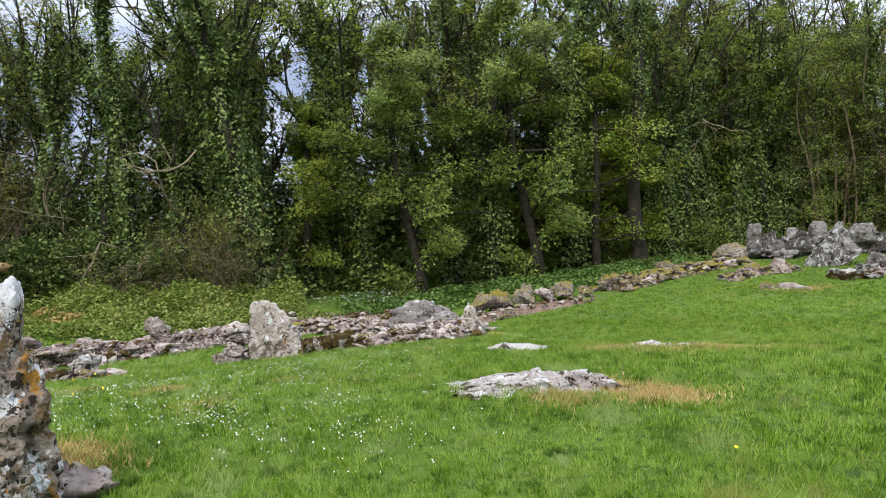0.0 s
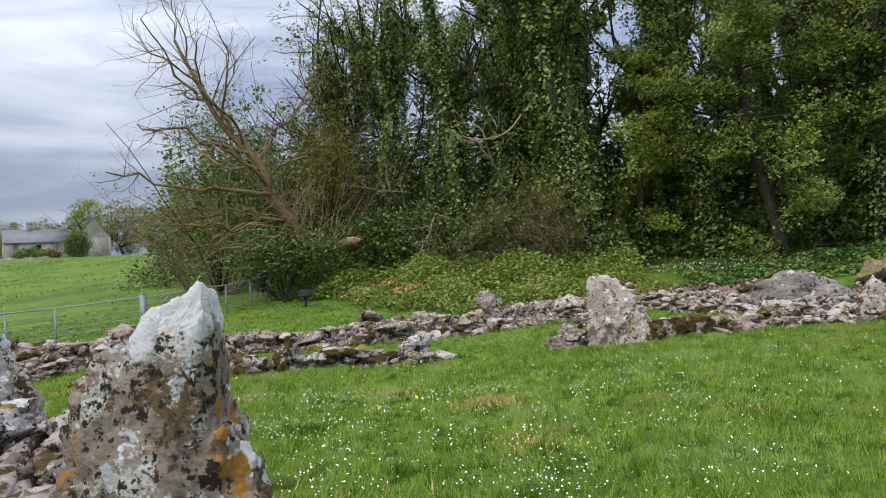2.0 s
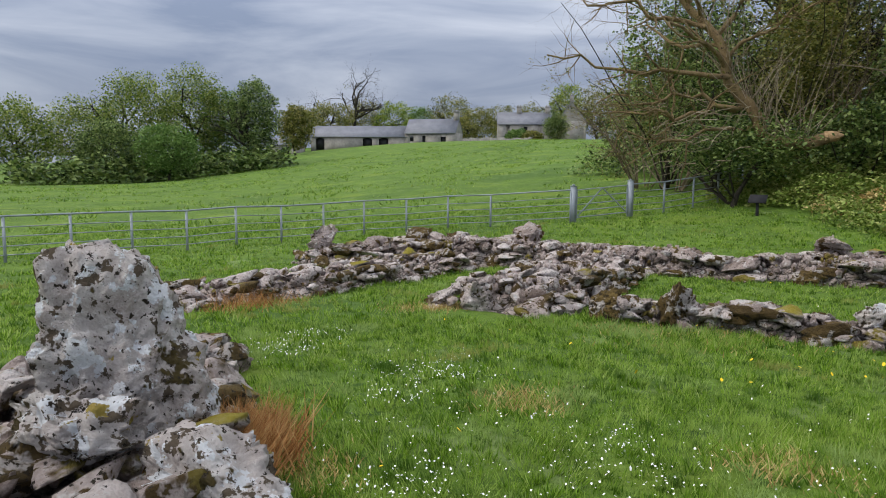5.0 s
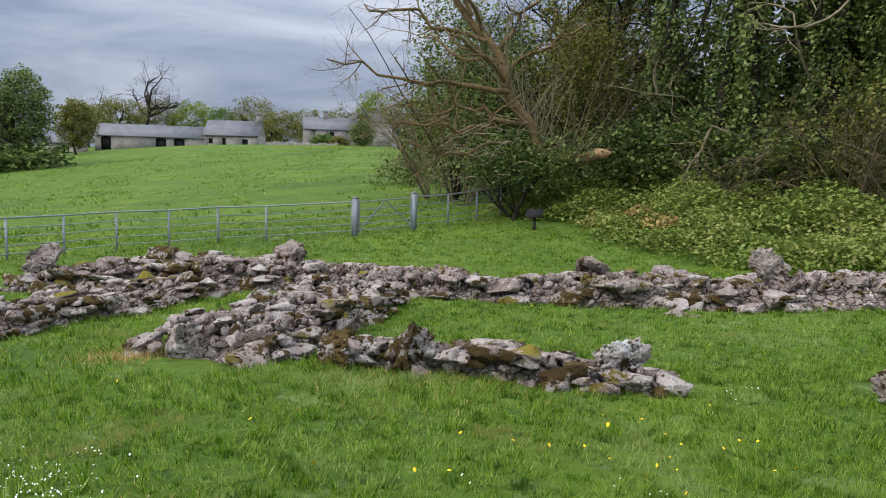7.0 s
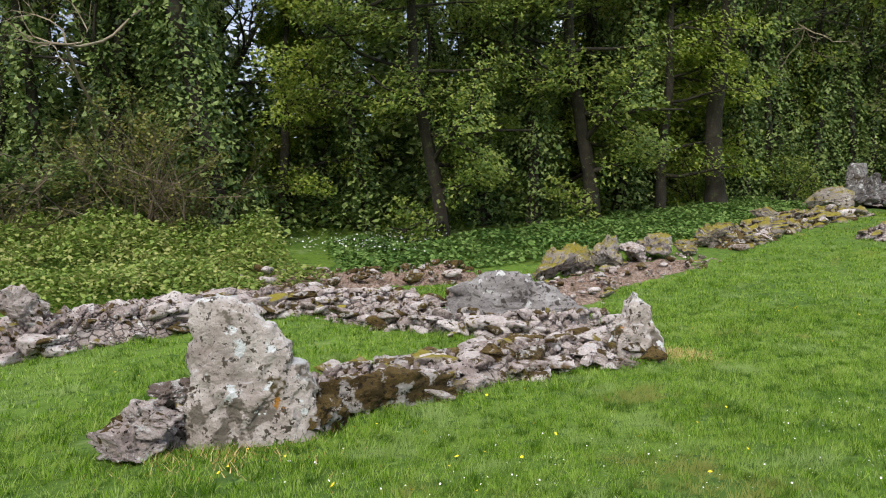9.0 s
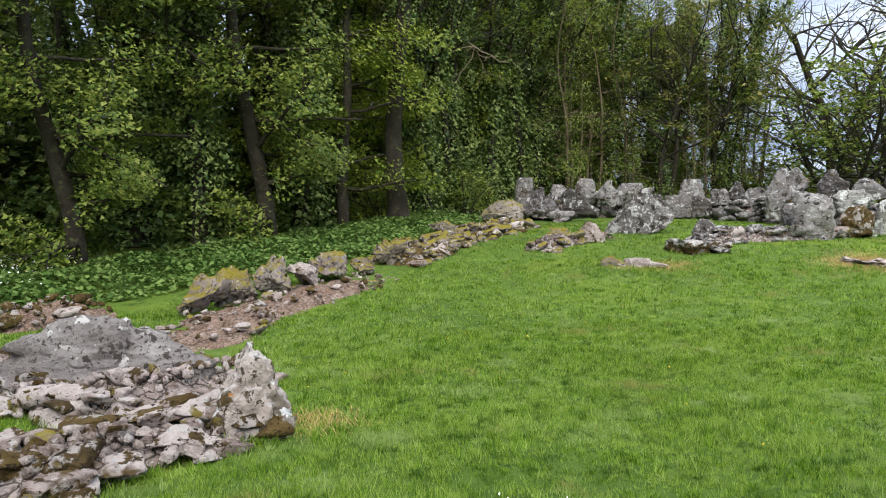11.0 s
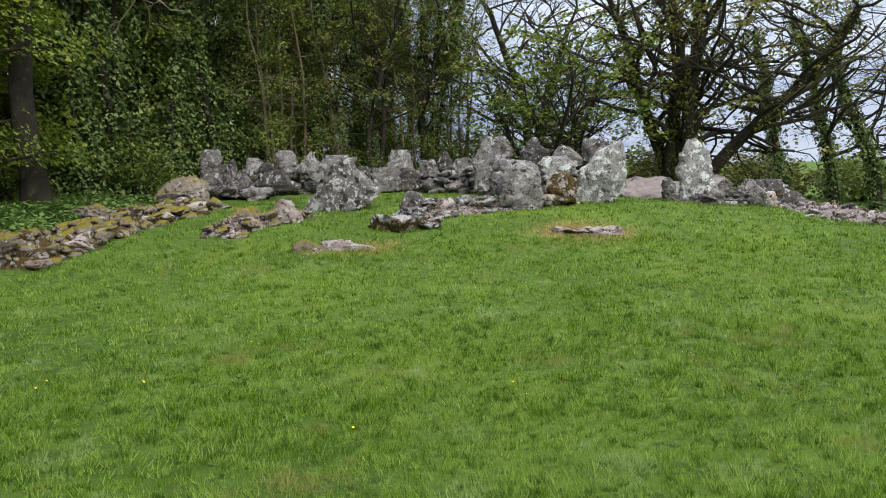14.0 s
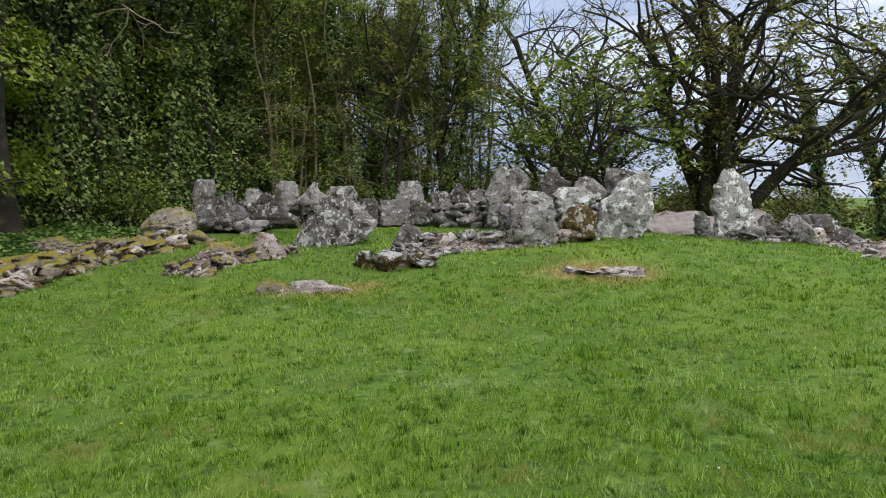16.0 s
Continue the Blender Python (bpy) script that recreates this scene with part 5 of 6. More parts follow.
# the wood's edge, from west to east: ivied columns first, then leafy trees, then slender ivied poles
WEST = [(-21.6, 33.0, ivies[4], 1.0), (-19.6, 32.2, ivies[2], 0.95), (-17.2, 31.0, ivies[2], 1.0), (-14.9, 31.0, ivies[1], 0.92), (-12.9, 30.6, ivies[4], 1.1), (-11.2, 31.2, ivies[3], 0.95),
        (-9.4, 31.6, ivies[2], 1.0), (-7.5, 30.3, ivies[1], 1.08), (-5.0, 34.2, ivies[2], 1.1), (-3.3, 33.2, ivies[4], 1.05), (-0.9, 31.2, leafs[0], 0.95), (0.6, 33.8, ivies[3], 1.05)]
MIDDLE = [(2.3, 33.2, ivies[0], 1.0), (4.4, 33.2, leafs[0], 1.05), (6.0, 35.6, ivies[0], 1.1), (7.4, 35.2, leafs[1], 1.08), (10.6, 38.4, ivies[3], 1.0), (11.8, 37.4, ivies[2], 1.0),
        (13.2, 38.2, ivies[4], 1.05), (14.2, 39.2, ivies[1], 0.85), (15.6, 39.4, ivies[4], 1.0), (17.0, 40.4, ivies[2], 1.05), (18.4, 40.6, ivies[4], 0.95), (16.4, 42.6, ivies[3], 1.0),
        (12.6, 40.6, ivies[0], 1.1)]
EAST = [(19.6, 41.6, ivies[2], 1.0), (21.0, 41.0, leafs[2], 0.95), (22.2, 42.2, ivies[4], 1.1), (23.4, 42.0, leafs[2], 1.0), (24.8, 43.2, ivies[4], 1.0), (26.2, 42.6, leafs[2], 1.05),
        (27.8, 43.8, ivies[4], 1.05), (29.4, 43.0, leafs[2], 0.95), (28.2, 41.2, ivies[4], 0.85), (29.6, 40.6, leafs[2], 0.9), (30.9, 40.0, ivies[4], 0.9), (32.2, 39.2, leafs[2], 0.85),
        (31.2, 42.4, ivies[4], 1.0), (33.0, 41.4, leafs[2], 1.0), (32.4, 44.6, ivies[2], 1.0), (34.2, 43.2, ivies[4], 0.95), (30.2, 45.2, leafs[1], 1.1), (33.6, 46.4, leafs[1], 1.1),
        (20.2, 43.8, ivies[0], 1.0), (23.8, 45.2, ivies[2], 1.1), (27.0, 46.2, ivies[3], 1.0)]
for x, y, proto, s in WEST + MIDDLE + EAST:
    plant(proto, x, y, 67 * x, s)
for x, y, s in [(-6.2, 33.6, 0.9), (5.0, 37.0, 1.1), (9.0, 39.2, 1.0), (12.6, 41.6, 1.1), (17.6, 43.6, 1.15), (22.0, 45.6, 1.15), (26.0, 47.4, 1.1)]:
    again(leafs[1], x, y, 41 * x, s)

# a bare dark trunk standing free of the ivy
trunk_build, r = Build(), np.random.default_rng(61)
dark_trunk = thing("bare_trunk_tree", "tall tree with a bare dark leaning trunk", "tree", "woodland trees", at=pose(9.5, 35.0, gz(9.5, 35.0)))
bare_stem = bent((0, 0, -0.3), (-0.03, 0.05, 1), 15, 12, 0.035, r)
trunk_build.tube(bare_stem, np.concatenate([[0.55, 0.36], np.linspace(0.31, 0.16, 11)]), 10)
part("trunk", trunk_build.mesh("trunk", M_bark), dark_trunk)
C, O = sleeve(r, bare_stem[6:], 0.6, 190, 22, seed=3)
part("ivy", leaf_mesh("ivy", C, 0.105, M_ivy, 0.1, 62, 0.5, True, O), dark_trunk, "glossy dark ivy sleeve")

EDGE = [(-19.5, 33), (-13, 31.5), (-6, 31), (0, 31.5), (5, 34), (10, 38.5), (16, 41), (23, 42.5), (31, 46)]
r_wood = np.random.default_rng(33)
Q, T = along(EDGE, 1.0)
for row, (gap, depth) in enumerate([(2.3, 4.0), (3.2, 7.5), (4.6, 11)]):
    s = 0.0
    while s < len(Q) - 1:
        q = int(s)
        n_ = np.array([-T[q, 1], T[q, 0]])
        p = Q[q] + n_ * (depth + r_wood.uniform(-1.0, 1.0))
        if p[0] < 5 and r_wood.uniform() < (0.1 if row == 0 else 0.35):
            s += gap
            continue
        if row > 0 or r_wood.uniform() < 0.4:
            proto = back[int(r_wood.integers(0, 2))]
        else:
            proto = ivies[int(r_wood.integers(0, 5))]
        plant(proto, p[0], p[1], float(r_wood.uniform(0, 360)), float(r_wood.uniform(0.85, 1.15)))
        s += gap * r_wood.uniform(0.7, 1.3)


def leaf_bank(name, label, poly_path, width, height, n, size, material, seed, category="undergrowth", lumps=1.0, flat=0.5):
    """A bank of low leafy growth along a path, thicker in the middle."""
    r = np.random.default_rng(seed)
    Qb, Tb = along(poly_path, 0.25)
    q = r.integers(0, len(Qb), n)
    u = r.uniform(-1, 1, n)
    Nb = np.stack([-Tb[:, 1], Tb[:, 0]], 1)
    P = Qb[q, :2] + Nb[q] * (u * width / 2)[:, None] + r.normal(0, 0.12, (n, 2))
    lump = 0.62 + 0.38 * np.sin(P[:, 0] * 1.7 * lumps + 1.3 * np.sin(P[:, 1] * 1.1)) * np.sin(P[:, 1] * 1.9 * lumps + 0.7)
    h = height * np.sqrt(np.clip(1 - np.abs(u) ** 2.5, 0.02, 1)) * lump
    z = ground(P[:, 0], P[:, 1]) + h * (r.uniform(0, 1, n) ** 0.45) + 0.03
    return thing(name, label, category, kind="stuff", me=leaf_mesh(name, np.column_stack([P, z]), size, material, flat, seed))


leaf_bank("brambles", "sprawling bank of pale green brambles before the wood", [(-19.5, 28.2), (-14.5, 27.2), (-10, 25.8), (-5.5, 27.2)], 5.2, 1.5, 34000, 0.11, M_bramble, 41, "brambles")
leaf_bank("brambles", "low edge of brambles running down to the long wall", [(-14.0, 24.6), (-10.5, 22.9), (-7.0, 22.6), (-4.5, 24.8)], 2.6, 0.8, 13000, 0.10, M_bramble, 42, "brambles")
leaf_bank("undergrowth", "dark green nettles and ground ivy at the wood's edge", [(-4, 28.6), (2, 29.6), (6.5, 31.6), (9.5, 34.6), (12, 37)], 4.4, 0.5, 24000, 0.13, M_nettle, 43)
leaf_bank("undergrowth", "shady undergrowth beneath the woodland trees", [(-38, 36), (-13, 33.5), (0, 34), (8, 38), (18, 43), (30, 48)], 4.5, 2.4, 26000, 0.2, M_ivy, 44)
leaf_bank("understorey", "dense shady understorey foliage between the trunks", [(-40, 40), (-13, 37.5), (0, 38), (8, 42), (18, 47), (31, 51)], 4, 10.5, 42000, 0.36, M_ivy, 51)
leaf_bank("undergrowth", "shady undergrowth deep in the wood", [(-42, 44), (-13, 43), (0, 43), (10, 48), (20, 53), (34, 57)], 7, 7.0, 42000, 0.42, M_ivy, 45)
P, r = patch_points([(-3.2, 29.6, 0.8, 170), (-1.8, 30.0, 0.7, 90), (-5.0, 29.2, 0.6, 50)], 46)
flowers("wild_garlic", P, 0.045, 0.4, M_white, "patch of white wild garlic flowers at the wood's edge", 47)

leaf_bank("bracken", "patch of dead brown bracken and bramble stems", [(-15.2, 25.4), (-13.2, 24.8), (-11.6, 24.4)], 1.5, 0.75, 3000, 0.10, M_dry, 48, "bracken", 1.6, 0.2)
leaf_bank("hedge", "dark hedge under the field trees", [(-100, 2), (-104, 16), (-106, 30), (-108, 37)], 6, 4.0, 5000, 0.6, M_ivy, 49, "hedge")

# ---- thicket at the wood's western end ----


def bush(name, label, x, y, size, n, leaf, material, seed, dz=0.0, category="bush"):
    """A rounded but uneven shrub of small leaves on a few stems."""
    r = np.random.default_rng(seed)
    root = thing(name, label, category, at=pose(x, y, gz(x, y), 0, 0, 0))
    for _ in range(7):
        a = r.uniform(0, 6.28)
        b = Build()
        b.tube(bent((0.1 * math.cos(a), 0.1 * math.sin(a), -0.1), (math.cos(a) * size[0] * 0.4, math.sin(a) * size[1] * 0.4, size[2]), size[2] * 0.9 + dz, 7, 0.15, r), np.linspace(0.05, 0.012, 8), 5)
        part("stem", b.mesh("stem", M_bark), root)
    centres = r.normal(size=(max(12, n // 40), 3))
    centres /= np.linalg.norm(centres, axis=1)[:, None]
    centres *= r.uniform(0.45, 0.95, (len(centres), 1))
    C = centres * np.array(size) * [0.5, 0.5, 0.5] + [0, 0, size[2] * 0.5 + dz]
    C[:, 2] = np.maximum(C[:, 2], 0.1)
    L = clumps(r, C, 0.16 * max(size), 40, 0.6)
    L[:, 2] = np.maximum(L[:, 2], 0.03)
    part("leaves", leaf_mesh("leaves", L, leaf, material, 0.4, seed), root)
    return root


bush("holly_bush", "dark glossy holly under the broken tree", -18.7, 25.5, (5.2, 2.8, 1.9), 7000, 0.12, M_ivy, 301, 0.95)
bush("holly_bush", "dark glossy holly beside the torn limb", -14.2, 29.0, (3.6, 2.6, 3.2), 4200, 0.16, M_ivy, 302)
bush("holly_bush", "dark glossy holly behind the brambles", -16.6, 28.6, (4.4, 2.4, 3.0), 4200, 0.14, M_ivy, 322, 0.3)
bush("holly_bush", "dark glossy holly behind the brambles", -11.2, 29.4, (4.0, 2.2, 2.6), 3600, 0.14, M_ivy, 323, 0.2)
bush("hawthorn_bush", "thin brown hawthorn bush at the wood's edge", -9.3, 29.4, (3.4, 2.0, 4.2), 2600, 0.09, M_olive, 303)
bush("shrub", "low green shrub at the wood's edge", 9.3, 36.2, (2.6, 2.0, 2.6), 2400, 0.10, M_wood, 304)
bush("shrub", "low green shrub at the wood's edge", 13.6, 37.8, (3.0, 2.2, 2.4), 2600, 0.10, M_wood, 305)
for x, y, s, sd in [(-24.0, 30.5, (5, 4, 8), 306), (-27.0, 31.0, (4.5, 4, 7.0), 307), (-21, 31.5, (4.5, 4, 9), 309), (-22.6, 28.8, (4.4, 3.4, 6.5), 324), (-19.2, 29.6, (4.0, 3.0, 7.0), 325), (-25.4, 29.0, (3.4, 3.2, 9.8), 328)]:
    bush("thicket_tree", "dense dull green thicket tree at the end of the wood", x, y, s, 7000, 0.12, M_olive if sd % 2 else M_ivy, sd, 0.5, "tree")


def broken_tree():
    """A leafless tree whose lower limb lies torn from its stump, with pale shoots along it."""
    r = np.random.default_rng(55)
    root = thing("broken_tree", "leafless broken tree with a torn pale limb end and mossy bark", "tree")
    main = np.array([(-16.3, 26.6, 3.05), (-16.9, 26.15, 2.78), (-17.4, 25.8, 2.82), (-17.85, 25.45, 3.2), (-18.3, 25.1, 4.06), (-18.5, 24.9, 4.8), (-18.73, 24.68, 5.5), (-19.23, 24.2, 6.67),
                     (-19.85, 23.6, 7.8), (-20.5, 22.9, 9.3), (-20.9, 22.4, 10.8)])
    rad = np.array([0.19, 0.20, 0.21, 0.20, 0.19, 0.17, 0.155, 0.13, 0.105, 0.08, 0.045])
    s = np.linspace(0, len(main) - 1, 40)
    P = np.stack([np.interp(s, np.arange(len(main)), main[:, k]) for k in range(3)], 1)
    for _ in range(3):
        P[1:-1] = 0.25 * P[:-2] + 0.5 * P[1:-1] + 0.25 * P[2:]
    P[2:] += 0.12 * np.stack([np.sin(0.62 * np.arange(38)), np.cos(0.5 * np.arange(38)), np.zeros(38)], 1) + r.normal(0, 0.012, (38, 3))
    R = np.interp(s, np.arange(len(main)), rad)
    b, tips = Build(), []
    b.tube(P, R, 10)
    prop = np.array([(-17.4, 25.8, 2.8), (-18.0, 25.3, 2.0), (-18.3, 25.0, 1.2), (-18.4, 24.9, gz(-18.4, 24.9) - 0.2)])
    part("trunk", b.mesh("trunk", M_barkmoss), root)
    b = Build()
    b.tube(prop, [0.10, 0.09, 0.09, 0.11], 7)
    part("prop_limb", b.mesh("prop_limb", M_bark), root, "dark limb propping the fallen trunk")
    t = Build()
    end_dir = np.array([0.78, 0.6, 0.12])
    t.tube(np.array([main[0] - end_dir * 0.12, main[0] + end_dir * 0.08, main[0] + end_dir * 0.26, main[0] + end_dir * 0.42]), [0.195, 0.18, 0.12, 0.03], 11)
    for _ in range(26):
        a, q = r.uniform(0, 6.28), r.uniform(0.3, 1.0)
        p0 = main[0] + np.array([-0.6, 0.78, 0]) * 0.17 * q * math.cos(a) + np.array([0, 0, 0.17 * q * math.sin(a)])
        t.tube(bent(p0, end_dir + r.normal(0, 0.2, 3), r.uniform(0.15, 0.6) * (1.2 - 0.7 * q), 4, 0.08, r), np.linspace(0.032, 0.003, 5), 3)
    part("torn_end", t.mesh("torn_end", M_torn), root, "splintered pale torn wood")
    w = Build()
    limbs = [((-18.6, 24.8, 5.0), [(-19.3, 22.6, 5.0), (-20.0, 21.0, 5.2), (-21.1, 19.3, 5.6)], 0.10), ((-18.3, 25.1, 4.0), [(-19.2, 22.8, 3.7), (-20.0, 21.0, 3.8)], 0.09),
             ((-18.0, 25.3, 3.4), [(-19.4, 23.4, 3.1), (-20.3, 21.6, 3.0)], 0.08), ((-19.2, 24.2, 6.6), [(-20.0, 22.2, 7.0), (-21.0, 20.6, 7.4)], 0.09),
             ((-19.0, 24.4, 6.2), [(-18.4, 25.6, 8.0), (-17.6, 26.4, 9.6)], 0.09), ((-19.6, 23.9, 7.4), [(-20.3, 22.6, 9.0), (-21.4, 21.4, 10.4)], 0.08), ((-18.7, 24.7, 5.6), [(-17.6, 25.4, 6.6), (-16.4, 26.2, 7.2)], 0.07),
             ((-18.3, 25.1, 4.2), [(-19.8, 23.4, 4.4), (-21.4, 21.6, 4.2)], 0.08)]
    for p0, pts, r0 in limbs:
        L = np.array([p0, *pts])
        q = np.linspace(0, len(L) - 1, 12)
        L = np.stack([np.interp(q, np.arange(len(L)), L[:, k]) for k in range(3)], 1)
        L[1:-1] += r.normal(0, 0.10, (10, 3)) + 0.16 * np.sin(np.arange(1, 11) * r.uniform(0.8, 1.3))[:, None] * r.normal(0, 1, 3)
        RR = np.linspace(r0, 0.025, 12)
        w.tube(L, RR, 6)
        for _ in range(11):
            k = int(r.integers(3, 12))
            d = L[k] - L[k - 1]
            branching(w, L[k], d / np.linalg.norm(d) + r.normal(0, 0.8, 3), r.uniform(0.8, 1.9), RR[k] * 0.55, 1, r, tips, 0.22, 0.03, (4, 7), 0.6, 0.9)
    for k, ln in ((22, 3.0), (25, 3.4), (28, 3.6), (31, 3.4), (33, 3.0), (35, 3.2), (37, 3.0), (39, 2.6), (39, 2.8)):
        branching(w, P[k], (r.normal(-0.3, 0.7), r.normal(-0.2, 0.7), r.uniform(0.2, 1.2)), ln, R[k] * 0.55, 3, r, tips, 0.2, 0.02, (3, 5), 0.62, 0.8)
    part("branch_tangle", w.mesh("branch_tangle", M_barkmoss), root)["kind"] = "stuff"
    f = Build()
    for _ in range(110):
        k = int(r.integers(4, 38))
        f.tube(bent(P[k], (r.normal(0, 0.45), r.normal(0, 0.45), 1), r.uniform(1.2, 3.6), 6, 0.07, r, 0.02), np.linspace(0.018, 0.005, 7), 3)
    for _ in range(55):
        x, y = r.uniform(-22.0, -18.5), r.uniform(21.0, 24.5)
        f.tube(bent((x + 1.6, y + 1.6, r.uniform(2.2, 4.4)), (-1, -1, r.uniform(-0.6, 0.3)), r.uniform(1.0, 2.4), 8, 0.26, r, -0.01), np.linspace(0.016, 0.004, 9), 3)
    part("shoot_tangle", f.mesh("shoot_tangle", M_twig), root, "pale bare shoots")["kind"] = "stuff"
    return root


broken_tree()



def twig_bush(x, y, H, spread, seed, label, leaves=1400, material=None):
    """A thin leafless bush of many forking pale stems with a few small leaves."""
    r = np.random.default_rng(seed)
    root = thing("twiggy_bush", label, "bush", at=pose(x, y, gz(x, y), 0, 0, 0))
    b, tips = Build(), []
    for _ in range(11):
        a = r.uniform(0, 6.28)
        branching(b, (0.3 * math.cos(a), 0.3 * math.sin(a), -0.1), (spread * math.cos(a), spread * math.sin(a), 1), H * r.uniform(0.6, 0.95), 0.035, 2, r, tips, 0.12, 0.0, (5, 8), 0.5, 0.7, 5)
    part("stem", b.mesh("stem", M_brush), root)
    ends = np.vstack([p[1:] for p in tips])
    part("leaves", leaf_mesh("leaves", clumps(r, ends[r.integers(0, len(ends), leaves // 6)], 0.2, 6, 0.8), 0.09, material or M_olive, 0.5, seed), root)
    return root


twig_bush(-9.6, 28.7, 4.2, 0.55, 311, "thin brown hawthorn bush at the wood's edge", 2200)
twig_bush(-8.0, 29.0, 3.2, 0.6, 312, "thin brown hawthorn bush at the wood's edge", 1500)
twig_bush(-24.5, 28.6, 6.5, 0.45, 313, "tall bare twiggy bush at the end of the wood", 1600)
twig_bush(-27.2, 29.4, 5.5, 0.5, 315, "tall bare twiggy bush at the end of the wood", 1600)
twig_bush(-18.2, 29.2, 6.0, 0.4, 316, "tall bare twiggy bush behind the broken tree", 1200)
twig_bush(-12.8, 28.2, 3.0, 0.7, 317, "bare twiggy bush among the brambles", 700)

# bare and dead branches hanging before the ivy
for x, y, z, yaw, sd, ln in [(-10.9, 27.9, 6.6, 40, 401, 1.6), (-13.5, 28.6, 4.0, 200, 402, 2.4), (-16.0, 29.5, 5.2, 120, 403, 2.2), (-12.3, 29.2, 2.2, 0, 404, 1.8), (13.6, 36.6, 9.6, 80, 405, 1.8)]:
    r = np.random.default_rng(sd)
    b, tips = Build(), []
    for _ in range(4):
        branching(b, (0, 0, 0), r.normal(0, 1, 3) * [1, 1, 0.8], ln, 0.028, 2, r, tips, 0.3, -0.02, (3, 5), 0.6, 0.9, 5)
    for _ in range(2):
        b.tube(bent((0, 0, 0), (r.normal(0, 0.2), 1, r.normal(0, 0.3)), 4.0, 8, 0.1, r), np.linspace(0.035, 0.05, 9), 5)
    thing("dead_branch", "pale dead branch hanging before the dark ivy", "branch", me=b.mesh("dead_branch", M_twig), at=pose(x, y, z, 0, 0, 0))

# ---- trees to the east ----


def field_tree(x, y, seed, H, stems, r0, lean, leaf, leaves, leaf_top, label, ivy=0, clad=None):
    r = np.random.default_rng(seed)
    root = thing("field_tree", label, "tree", at=pose(x, y, gz(x, y), 0, 0, 0))
    b, tips, low = Build(), [], []
    for k in range(stems):
        a = 2 * math.pi * k / stems + r.uniform(-0.4, 0.4)
        T = bent((0.25 * math.cos(a) * (stems > 1), 0.25 * math.sin(a) * (stems > 1), -0.3), (lean * math.cos(a), lean * math.sin(a), 1), H * 0.6, 10, 0.1, r, 0.01)
        R = np.linspace(r0, r0 * 0.4, len(T))
        b.tube(T, R, 9)
        low.append(T)
        for q in range(3, len(T)):
            for _ in range(2):
                c = r.uniform(0, 6.28)
                branching(b, T[q], (math.cos(c), math.sin(c), r.uniform(0.1, 1.1)), H * r.uniform(0.18, 0.34), R[q] * 0.5, 3, r, tips, 0.2, 0.02, (2, 4), 0.62, 0.8)
    part("trunk", b.mesh("trunk", M_bark), root)
    ends = np.vstack([p[1:] for p in tips])
    ends = ends[(ends[:, 2] < leaf_top * H)]
    L = clumps(r, ends[r.integers(0, len(ends), leaves // 14)], 0.5, 14, 0.5)
    part("crown", leaf_mesh("crown", L, 0.2, leaf, 0.6, seed), root)
    if ivy:
        C, O = zip(*(sleeve(r, T, r0 + 0.12, ivy // (22 * stems), 22, 0.2, 0.3, seed + k) for k, T in enumerate(low)))
        part("ivy", leaf_mesh("ivy", np.vstack(C), 0.16, clad or M_ivy, 0.1, seed + 1, 0.5, True, np.vstack(O)), root, "dark ivy round the trunk")
    return root


field_tree(39.5, 30.0, 501, 21, 5, 0.40, 0.34, M_olive, 9000, 0.6, "great spreading oak with olive spring leaf and bare crown", 9000, M_olive)
field_tree(31.8, 33.6, 502, 11, 4, 0.16, 0.4, M_wood, 4600, 1.0, "small hawthorn in fresh green leaf beyond the ruin")
field_tree(36.0, 34.5, 503, 11.5, 3, 0.16, 0.35, M_wood, 4000, 1.0, "small green tree beyond the ruin")
field_tree(45.5, 26.5, 504, 18, 1, 0.28, 0.12, M_olive, 700, 1.0, "bare tree with ivy-clad trunk on the field edge", 4200)
field_tree(47.0, 24.3, 505, 18.5, 1, 0.30, 0.12, M_olive, 600, 1.0, "bare tree with ivy-clad trunk on the field edge", 4200)
field_tree(47.5, 22.3, 506, 17.5, 1, 0.27, 0.12, M_olive, 600, 1.0, "bare tree with ivy-clad trunk on the field edge", 4200)
field_tree(50.5, 19.6, 507, 18, 2, 0.32, 0.15, M_olive, 700, 1.0, "bare tree with ivy-clad trunk on the field edge", 4200)
field_tree(31.0, 40.5, 508, 18, 1, 0.22, 0.1, M_olive, 1800, 1.0, "slender tree with thin olive leaf beyond the ruin", 700)
field_tree(27.5, 41.0, 509, 16, 2, 0.16, 0.15, M_olive, 2600, 1.0, "slender tree with thin olive leaf beyond the ruin", 500)
field_tree(-23.2, 33.6, 511, 13, 3, 0.13, 0.22, M_olive, 900, 1.0, "bare brown twiggy tree at the end of the wood")
field_tree(-20.6, 34.2, 512, 15, 2, 0.16, 0.18, M_olive, 900, 1.0, "bare tree with ivied stems at the end of the wood", 2600)
field_tree(46.0, 44.0, 510, 21, 2, 0.4, 0.25, M_olive, 400, 1.0, "tall bare oak with twisting limbs")
for x, y, sd in [(52, 30, 521), (55, 25, 522), (44, 33, 523), (56, 20, 524), (40, 38, 525), (35, 40, 526)]:
    bush("hedge_bush", "olive green hedge bush on the field edge", x, y, (7, 4.5, 3.4), 2200, 0.24, M_olive if sd % 2 else M_bramble, sd)

leaf_bank("hedge", "tangled olive hedge closing the field to the east", [(52, 8), (57, 18), (57, 27), (52, 37), (44, 46)], 4, 3.2, 9000, 0.3, M_olive, 50, "hedge")

